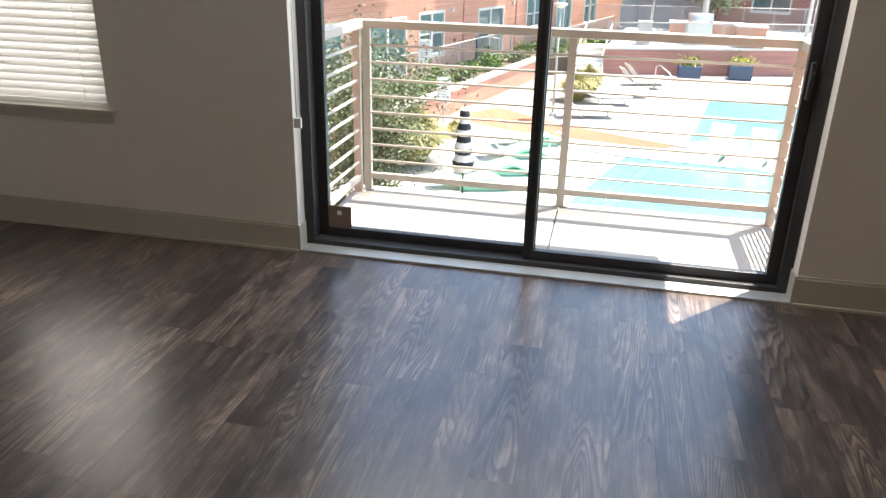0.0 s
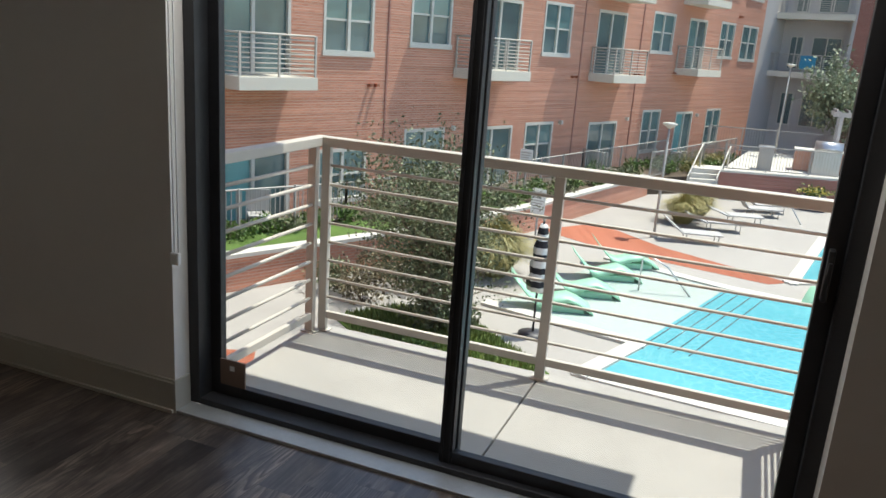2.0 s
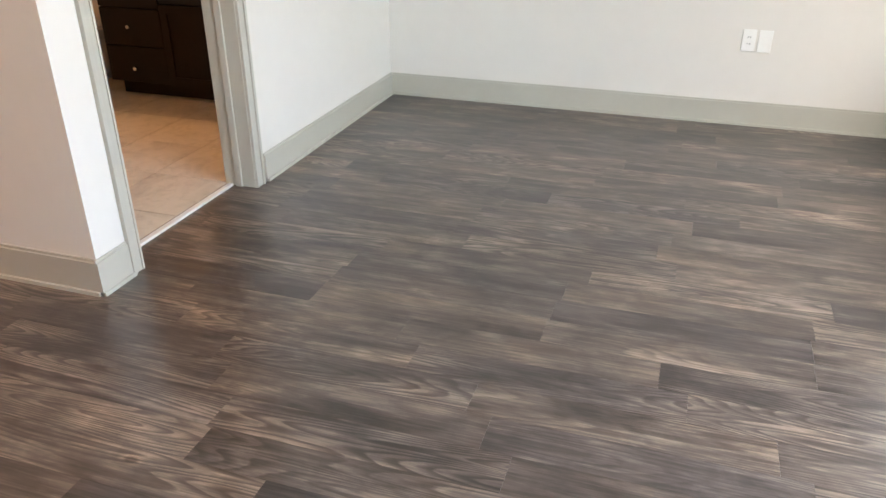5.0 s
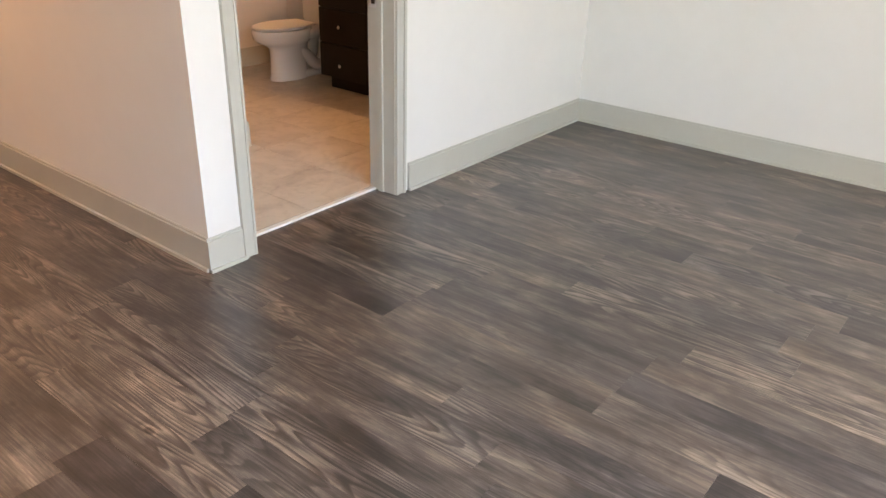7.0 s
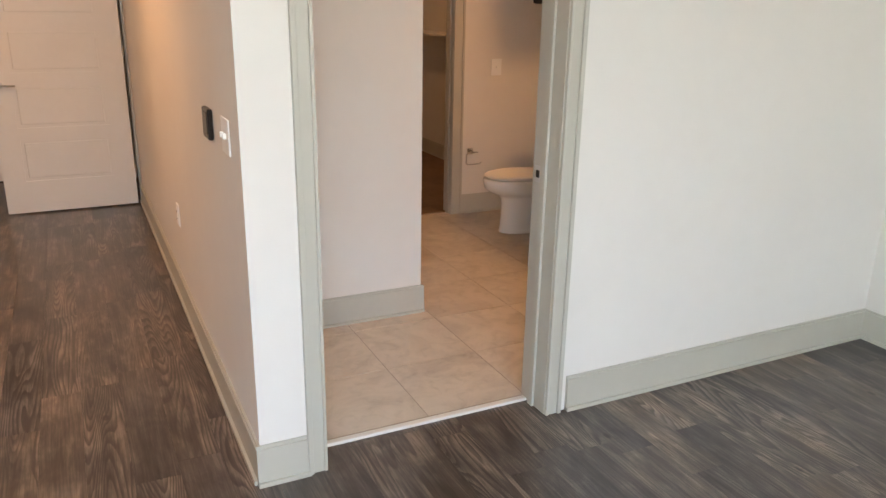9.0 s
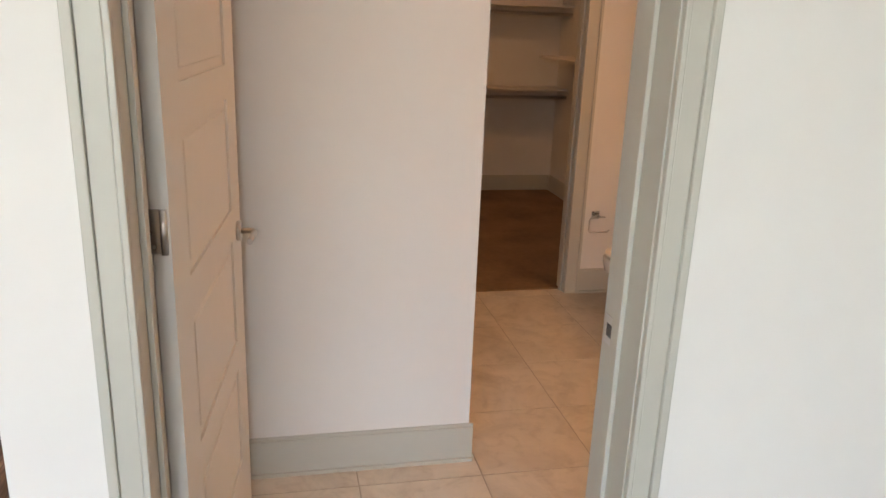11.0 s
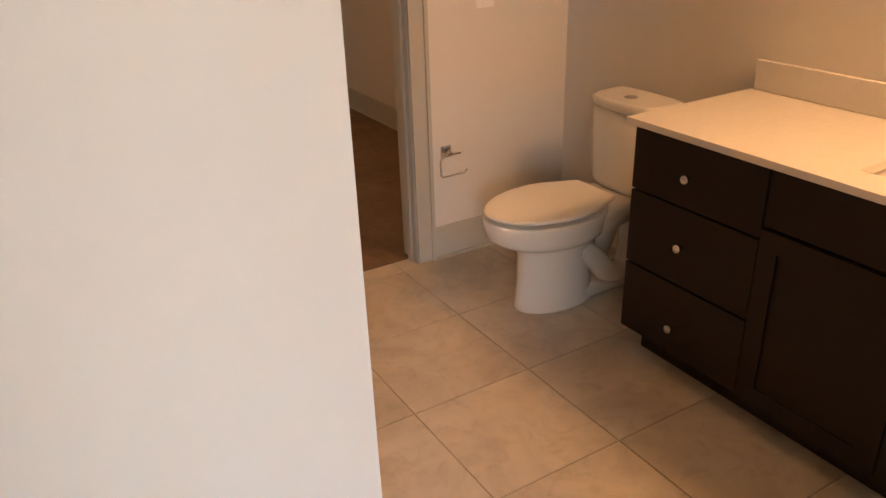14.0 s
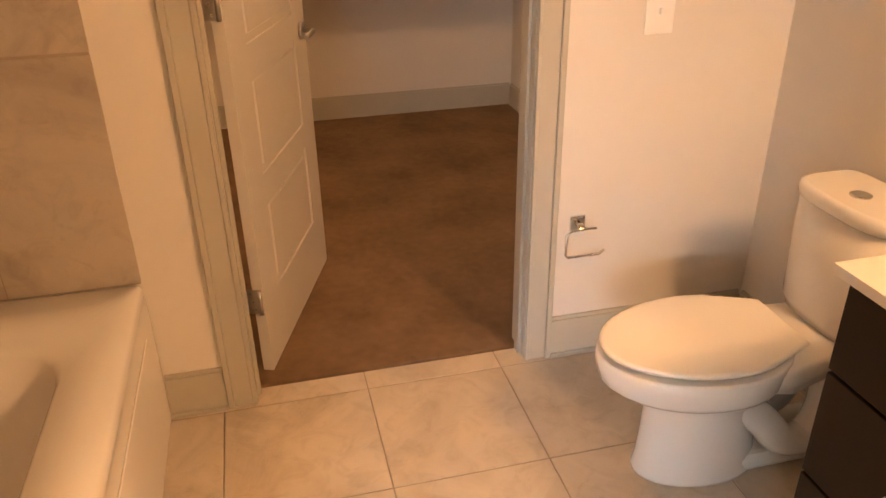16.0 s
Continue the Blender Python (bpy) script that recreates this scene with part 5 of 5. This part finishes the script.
def far_balcony(parent, u0, u1, z, depth=1.2):
    b = part("balcony", bx(0.002, depth, u0, u1, z, z + 0.32, 0.01), STUCCO, parent)
    bm = bmesh.new()
    for i in range(9):
        zr = z + 0.42 + i * 0.115
        r = 0.016 if i < 8 else 0.03
        cyl(bm, (depth - 0.06, u0 + 0.05, zr), (depth - 0.06, u1 - 0.05, zr), r, n=5)
        for u in (u0 + 0.05, u1 - 0.05):
            cyl(bm, (0.0, u, zr), (depth - 0.06, u, zr), r, n=5)
    part("rods", bm, RAILP, b)
    bm = bmesh.new()
    for x, u in ((depth - 0.06, u0 + 0.05), (depth - 0.06, (u0 + u1) / 2), (depth - 0.06, u1 - 0.05), (0.05, u0 + 0.05), (0.05, u1 - 0.05)):
        box(bm, x - 0.025, x + 0.025, u - 0.025, u + 0.025, z + 0.32, z + 1.36)
    part("posts", bm, RAILP, b)
    return b


for u1, z in ((-0.77, 0.01), (8.53, 0.33), (16.9, 0.31), (24.6, 0.68), (-4.15, 0.01)):
    for k in range(3):
        far_balcony(wb, u1 - (2.35 if u1 < 0 else 2.7), u1, z + 3.25 * k)
for u, z in ((1.74, 0.45), (5.0, 0.72), (10.3, 0.75), (14.3, 0.9), (22.7, 3.4), (1.9, 3.55), (17.3, 0.98)):
    for s in (-0.13, 0.13):
        part("scupper", bx(0.0, 0.16, u * KF + s - 0.05, u * KF + s + 0.05, zz(z) - 0.09, zz(z)), PAVER, wb)
for u in (4.7, 9.8, 14.0, 19.8):
    w = part("wall_lamp", bx(0.0, 0.14, u * KF - 0.05, u * KF + 0.05, zz(-0.75), zz(-0.62)), VINYLF, wb)

# ---- far building at the end of the court ----
FU = 35.3


def zf(z):
    return 1.7 + (z - 1.7) * 1.104

nb = thing("apartment_building", "dark red brick apartment building with a grey balcony bay", "building", m=FAC @ Matrix.Translation((0, FU, 0)) @ pose(0, 0, 0, 0, 0, -90))


def facing(x0, x1, y0, y1, z0, z1):
    """A box given by the face's own x to the right, y out of the face and z."""
    return bx(y0, y1, x0, x1, z0, z1)


FOPEN = []
for k in range(3):
    for x0, x1, z0, z1, kind in ((4.65, 5.75, 1.85, 3.75, "w"), (6.3, 8.3, 1.1, 3.3, "d"), (9.6, 11.2, 1.85, 3.75, "w"), (12.4, 14.2, 1.1, 3.3, "d")):
        FOPEN.append((x0 * 1.11, x1 * 1.11, zf(z0 + 3.05 * (k - 1)), zf(z1 + 3.05 * (k - 1)), kind))
us = sorted({4.1, 26.0, *[o[0] for o in FOPEN], *[o[1] for o in FOPEN]})
bmw = bmesh.new()
for ua, ub_ in zip(us, us[1:]):
    mid = (ua + ub_) / 2
    z = GZ
    for a, b in sorted((o[2], o[3]) for o in FOPEN if o[0] < mid < o[1]):
        box(bmw, -0.25, 0.0, ua, ub_, z, a)
        z = b
    box(bmw, -0.25, 0.0, ua, ub_, z, TOPZ)
part("wall", bmw, BRICKF, nb)
part("core", bx(-8.0, -0.6, 4.1, 26.0, GZ, TOPZ), GREYST, nb)
part("bay_wall", facing(-0.8, 4.1, -1.6, -1.4, GZ, TOPZ), GREYST, nb)
part("bay_side", facing(3.9, 4.1, -1.4, -0.001, GZ, TOPZ), GREYST, nb)
for i, o in enumerate(FOPEN):
    far_window(nb, *o, i)
for k in range(2):
    z = zf(0.88 + 3.05 * k)
    b = part("bay_balcony", facing(-0.3, 4.05, -1.38, 0.25, z, z + 0.34), STUCCO, nb)
    bm = bmesh.new()
    for i in range(9):
        cyl(bm, (0.2, -0.25, z + 0.44 + i * 0.115), (0.2, 4.0, z + 0.44 + i * 0.115), 0.012 if i < 8 else 0.03, n=5)
    for x in (0.0, 1.33, 2.66, 4.0):
        box(bm, 0.175, 0.225, x - 0.025, x + 0.025, z + 0.34, z + 1.38)
    part("bay_rods", bm, RAILP, b)
for k in range(3):
    z = zf(-1.75 + 3.05 * k)
    for x0, x1 in ((0.2, 1.0), (1.5, 3.2)):
        p = part("bay_window", facing(x0, x1, -1.399, -1.33, z, z + 2.0), VINYLF, nb)
        part("pane", facing(x0 + 0.08, (x0 + x1) / 2 - 0.04, -1.34, -1.32, z + 0.08, z + 1.92), WGLASS, p)
        part("pane", facing((x0 + x1) / 2 + 0.04, x1 - 0.08, -1.34, -1.32, z + 0.08, z + 1.92), WGLASS, p)
for k in range(2):
    for u0 in (6.7, 13.4):
        far_balcony(nb, u0, u0 + 2.8, zf(0.85 + 3.05 * k), 1.0)
tw2 = solid("towel", bx(0.0, 0.06, 0.0, 0.9, 0.0, 0.75, 0.02), plain("blue_towel", (0.05, 0.28, 0.45), 0.9), "bright blue towel hung over a balcony rail", "towel", m=FAC @ Matrix.Translation((1.5, FU - 0.28, 1.35)) @ pose(0, 0, 0, 0, 0, -90))

# ---- terrace with grill at the court's end ----
TZ2 = GZ + 1.15
terr = [(1.3, 29.4), (15.0, 33.9), (14.0, 40.5), (2.2, 37.6)]
solid("terrace", prism(bmesh.new(), [tuple(far(x, y).to_2d()) for x, y in terr], GZ, TZ2), BRICKF, "raised terrace with dark brick front", "terrace", "structure")
solid("terrace_floor", prism(bmesh.new(), [tuple(far(x, y).to_2d()) for x, y in terr], TZ2, TZ2 + 0.08), COPING, "pale concrete terrace floor", "terrace", "structure")
stairs = thing("stairs", "pale concrete stairs up to the terrace", "stairs", kind="structure")
for k in range(6):
    bm = prism(bmesh.new(), [tuple(far(x, y).to_2d()) for x, y in ((0.2, 28.2 + 0.3 * k), (1.3, 28.6 + 0.3 * k), (1.5, 31.4), (0.3, 31.0))], GZ + 0.001 * k, GZ + 0.19 * (k + 1))
    part("step", bm, COPING, stairs)
for x, y in ((0.2, 28.3), (1.25, 28.7)):
    a = far(x, y)
    hr = thing("handrail", "pale metal stair handrail", "handrail", "stair handrails")
    part("rail", tube(bmesh.new(), [(a.x, a.y, GZ), (a.x, a.y, GZ + 0.9), (a.x, a.y + 0.1, GZ + 0.98), (a.x + 0.3, a.y + 2.0, TZ2 + 1.0), (a.x + 0.3, a.y + 2.1, TZ2 + 0.9), (a.x + 0.3, a.y + 2.1, TZ2)], 0.03), COPING, hr)
fence("grey picket fence along the terrace edge", fl(1.4, 29.7), fl(14.0, 33.8), TZ2 + 0.08, 1.1)
fence("grey picket fence before the far building", fl(0.3, 36.7), fl(14.0, 40.2), TZ2 + 0.08, 1.25)


def tbox(x, y, w, d, h, z=None):
    p = far(x, y)
    return bx(p.x - w / 2, p.x + w / 2, p.y - d / 2, p.y + d / 2, (z if z is not None else TZ2 + 0.08), (z if z is not None else TZ2 + 0.08) + h, 0.02)


isl = thing("grill_island", "red brick outdoor kitchen island with pale top", "outdoor kitchen")
p = far(5.6, 32.6)
part("base", tbox(5.6, 32.6, 3.4, 0.9, 0.9), BRICK, isl)
part("top", bx(p.x - 1.75, p.x + 1.75, p.y - 0.5, p.y + 0.5, TZ2 + 0.981, TZ2 + 1.04), COPING, isl)
part("return_base", tbox(7.3, 32.2, 1.3, 1.3, 0.9), BRICK, isl)
q = far(7.3, 32.2)
part("return_top", bx(q.x - 0.72, q.x + 0.72, q.y - 0.72, q.y + 0.72, TZ2 + 0.982, TZ2 + 1.045), COPING, isl)
gr = thing("barbecue_grill", "stainless steel gas grill with rounded hood", "grill")
p = far(5.2, 32.0)
bm = bmesh.new()
rings = []
for x in (-0.55, 0.55):
    rings.append([Vector((p.x + x, p.y + 0.32 * math.cos(a), TZ2 + 1.05 + 0.45 * math.sin(a))) for a in [radians(k * 18) for k in range(11)]])
loft(bm, rings)
part("hood", bm, STEEL, gr)
part("cart", bx(p.x - 0.55, p.x + 0.55, p.y - 0.33, p.y + 0.33, TZ2 + 0.08, TZ2 + 1.045, 0.02), STEEL, gr)
part("hood_handle", cyl(bmesh.new(), (p.x - 0.45, p.y - 0.37, TZ2 + 1.2), (p.x + 0.45, p.y - 0.37, TZ2 + 1.2), 0.02), STEEL, gr)
bin_ = thing("trash_bin", "grey metal trash receptacle", "trash bin")
part("body", tbox(2.9, 31.3, 0.6, 0.6, 0.95), GALV, bin_)
part("lid", tbox(2.9, 31.3, 0.66, 0.66, 0.08, TZ2 + 1.032), STEEL, bin_)
pg = thing("pergola", "grey timber pergola on the far terrace", "pergola")
p = far(7.6, 36.8)
for dx in (-1.9, 3.4):
    for dy in (-0.7, 0.7):
        part("post", bx(p.x + dx - 0.08, p.x + dx + 0.08, p.y + dy - 0.08, p.y + dy + 0.08, TZ2 + 0.08, TZ2 + 2.35), GREYST, pg)
for dy in (-0.7, 0.7):
    part("beam", bx(p.x - 2.3, p.x + 3.9, p.y + dy - 0.05, p.y + dy + 0.05, TZ2 + 2.351, TZ2 + 2.58), GREYST, pg)
for k in range(12):
    part("rafter", bx(p.x - 2.2 + k * 0.52, p.x - 2.14 + k * 0.52, p.y - 1.1, p.y + 1.1, TZ2 + 2.581, TZ2 + 2.70), GREYST, pg)
bush("dark green low growth round the tree's foot", at(-2.8, 10.2), 1.1, 0.7, 1200, 0.10, LEAF, 33)
tree("round headed green tree behind the pergola", at(6.3, 38.0, TZ2 + 0.08), 4.0, 3.4, 9000, 0.20, SAGE, 9, stems=6)


def street_lamp(label, x, y, z, h):
    p = far(x, y)
    s = thing("lamp_post", label, "lamp post", m=Matrix.Translation((p.x, p.y, z)))
    part("pole", cyl(bmesh.new(), (0, 0, 0.1), (0, 0, h - 0.12), 0.045, 0.035), GALV, s)
    part("base", cyl(bmesh.new(), (0, 0, 0), (0, 0, 0.12), 0.14, 0.1), GALV, s)
    part("head", lathe(bmesh.new(), (0, 0, h - 0.12), ((0.04, -0.08), (0.22, 0.04), (0.24, 0.08), (0.1, 0.11)), 18), COPING, s)


street_lamp("grey lamp post with flat round head", -0.03, 20.8, GZ, 3.75)
street_lamp("tall grey lamp post on the terrace", 3.4, 36.9, TZ2 + 0.08, 4.6)


# ---- pool furniture ----
def lounger(name, label, mat, m, tilt=40, group="loungers"):
    """Sling lounger along +y: flat seat, raised back, four legs."""
    t = thing(name, label, "lounger", group, m=m)
    part("seat", bx(-0.33, 0.33, 0.0, 1.25, 0.30, 0.35, 0.015), mat, t)
    part("backrest", bx(-0.33, 0.33, 0.0, 0.78, 0.0, 0.045, 0.015), mat, t, m=pose(0, 0.02, 0.31, 180 - tilt, 0, 0))
    for x in (-0.29, 0.29):
        for y in (0.12, 1.12):
            part("leg", cyl(bmesh.new(), (x, y, 0.0), (x, y, 0.30), 0.018, n=8), GALV, t)
    return t


def wave_lounger(label, m):
    """A one piece curved shelf lounger."""
    t = thing("pool_lounger", label, "pool lounger", "green pool loungers", m=m)
    prof = [(-0.55, 0.82), (-0.25, 0.48), (0.0, 0.24), (0.2, 0.20), (0.45, 0.29), (0.75, 0.36), (1.0, 0.27), (1.3, 0.10)]
    rings = []
    for i, (y, z) in enumerate(prof):
        rings.append([Vector((x, y + dz * 0.6, z - dz)) for x, dz in ((-0.33, 0.0), (0.33, 0.0), (0.33, 0.09), (-0.33, 0.09))])
    part("shell", loft(bmesh.new(), rings), GREENP, t)
    part("foot", bx(-0.25, 0.25, 0.05, 1.15, 0.0, 0.16, 0.03), GREENP, t)
    return t


for x, y, a, tl in ((0.75, 20.9, -75, 38), (1.3, 23.1, -75, 20), (1.9, 24.7, -72, 20), (2.5, 26.6, -70, 48), (2.7, 27.6, -70, 48)):
    lounger("sun_lounger", "pale grey sling sun lounger on the pool deck", WHITEP, Matrix.Translation(at(x, y)) @ pose(0, 0, 0, 0, 0, a), tl)
for x, y, a in ((-0.65, 16.8, -70), (-0.9, 15.4, -70), (-1.15, 13.8, -72), (-1.5, 12.5, -72), (4.6, 17.3, 160), (5.6, 17.0, 160)):
    wave_lounger("mint green moulded plastic pool lounger", Matrix.Translation(at(x, y) + Vector((0, 0, 0.01))) @ pose(0, 0, 0, 0, 0, a))
um = thing("patio_umbrella", "closed black and white striped patio umbrella", "umbrella", m=Matrix.Translation(at(-1.05, 10.9)))
part("pole", cyl(bmesh.new(), (0, 0, 0.05), (0, 0, 2.42), 0.022), IRON, um)
part("base", lathe(bmesh.new(), (0, 0, 0), ((0.30, 0.0), (0.30, 0.05), (0.06, 0.09)), 24), IRON, um)
bm = bmesh.new()
rings = []
for i in range(13):
    z = 0.98 + i * 0.115
    r = 0.17 * (1 - i / 13) ** 0.6 * (1.0 + 0.14 * (i % 3 - 1)) + 0.02
    rings.append([Vector((r * (1 + 0.28 * (k % 2)) * math.cos(k * math.pi / 8), r * (1 + 0.28 * (k % 2)) * math.sin(k * math.pi / 8), z)) for k in range(16)])
loft(bm, rings)
part("canopy", bm, STRIPES, um)
part("finial", lathe(bmesh.new(), (0, 0, 2.42), ((0.02, 0.0), (0.035, 0.03), (0.01, 0.07)), 10), COPING, um)
for x, y in ((4.8, 29.6), (6.9, 30.4)):
    pt = thing("flower_pot", "blue glazed planter with yellow flowers", "planter", "blue planters", m=Matrix.Translation(at(x, y)))
    part("pot", bx(-0.5, 0.5, -0.35, 0.35, 0.0, 0.62, 0.05), BLUEPOT, pt)
    rng = random.Random(int(x * 10))
    spots = [Vector((rng.gauss(0, 0.3), rng.gauss(0, 0.2), 0.66 + abs(rng.gauss(0, 0.14)))) for _ in range(500)]
    leaf_mesh("flowers", *leaves(rng, spots[:260], 0.11), FLOWER, pt)
    leaf_mesh("greenery", *leaves(rng, spots[260:], 0.12), LEAF2, pt)
for x0, y0, x1, y1 in ((0.35, 15.0, 1.5, 15.2), (3.35, 27.3, 4.3, 26.2)):
    a, b = at(x0, y0), at(x1, y1)
    hr = thing("pool_handrail", "chrome pool entry handrail", "handrail", "pool handrails")
    part("rail", tube(bmesh.new(), [a, a + Vector((0, 0, 0.85)), a.lerp(b, 0.15) + Vector((0, 0, 0.93)), a.lerp(b, 0.5) + Vector((0, 0, 0.7)), b + Vector((0, 0, 0.0))], 0.024), STEEL, hr)
for x, y, z in ((-3.1, 18.4, GZ), (-4.3, 21.0, BED)):
    s = thing("pool_sign", "white rules sign on a post", "sign", m=Matrix.Translation(at(x, y, z)) @ pose(0, 0, 0, 0, 0, -12))
    part("post", bx(-0.03, 0.03, 0.02, 0.06, 0.0, 1.5), GALV, s)
    b = part("board", bx(-0.24, 0.24, 0.0, 0.018, 0.75, 1.55, 0.004), WHITE, s)
    for k in range(7):
        part("text_bar", bx(-0.19, 0.19 - 0.05 * (k % 3), -0.003, -0.0005, 1.42 - k * 0.085, 1.45 - k * 0.085), GALV, b)
ch = thing("patio_chair", "white patio chair behind the fence", "chair", m=Matrix.Translation(at(-8.2, 12.2, BED - 0.03)) @ pose(0, 0, 0, 0, 0, 40))
part("seat", bx(-0.28, 0.28, -0.28, 0.28, 0.38, 0.43, 0.015), WHITEP, ch)
part("backrest", bx(-0.28, 0.28, 0.22, 0.27, 0.44, 1.0, 0.015), WHITEP, ch)
for x in (-0.24, 0.24):
    for y in (-0.24, 0.24):
        part("leg", bx(x - 0.02, x + 0.02, y - 0.02, y + 0.02, 0.0, 0.379), WHITEP, ch)

# ---- pieces of the floors, last ----
pw, pl = 0.152, 0.914
full_plank = mesh_of("plank", bx(-pw / 2 + 0.00025, pw / 2 - 0.00025, -pl / 2 + 0.00025, pl / 2 - 0.00025, -0.006, 0.0), PLANK)
rest = bmesh.new()
rng = random.Random(4)
col = 0
x = WW
while x < EX - 0.01:
    y_min = SW - 0.155 if x + pw < CW else -9.10
    y = 0.012 - pl + rng.uniform(0.1, pl)
    top = 0.012
    while top > y_min + 0.01:
        lo = max(y, y_min)
        x1 = min(x + pw, EX)
        if x > 2.9 or (y_min < -5 and top < -8.2):
            box(rest, x + 0.00025, x1 - 0.00025, lo + 0.00025, top - 0.00025, -0.006, 0.0)
        elif abs((top - lo) - pl) < 1e-6 and x1 - x > pw - 1e-6:
            ob = new("plank", full_plank)
            ob.parent = living
            ob.location = (x + pw / 2, (top + lo) / 2, 0)
        else:
            ob = new("plank", mesh_of("plank", bx(-(x1 - x) / 2 + 0.00025, (x1 - x) / 2 - 0.00025, -(top - lo) / 2 + 0.00025, (top - lo) / 2 - 0.00025, -0.006, 0.0), PLANK))
            ob.parent = living
            ob.location = ((x + x1) / 2, (top + lo) / 2, 0)
        top = lo
        y = lo - pl
    x += pw
tagged(part("far_planks", rest, PLANK, living), kind="stuff")

tw = 0.455
for i in range(-3, 6):
    for j in range(-2, 7):
        x0, y0 = -1.523 + i * tw, -6.138 + j * tw
        a, b, c, d = max(x0, -2.43), min(x0 + tw, 0.42), max(y0, -6.69), min(y0 + tw, -3.845)
        if b - a < 0.03 or d - c < 0.03:
            continue
        if a > -0.45 and d < -5.0:
            continue
        ob = new("tile", mesh_of("tile", bx(a + 0.002, b - 0.002, c + 0.002, d - 0.002, 0.0003, 0.0035, 0.0012, 1), TILE))
        ob.parent = bath
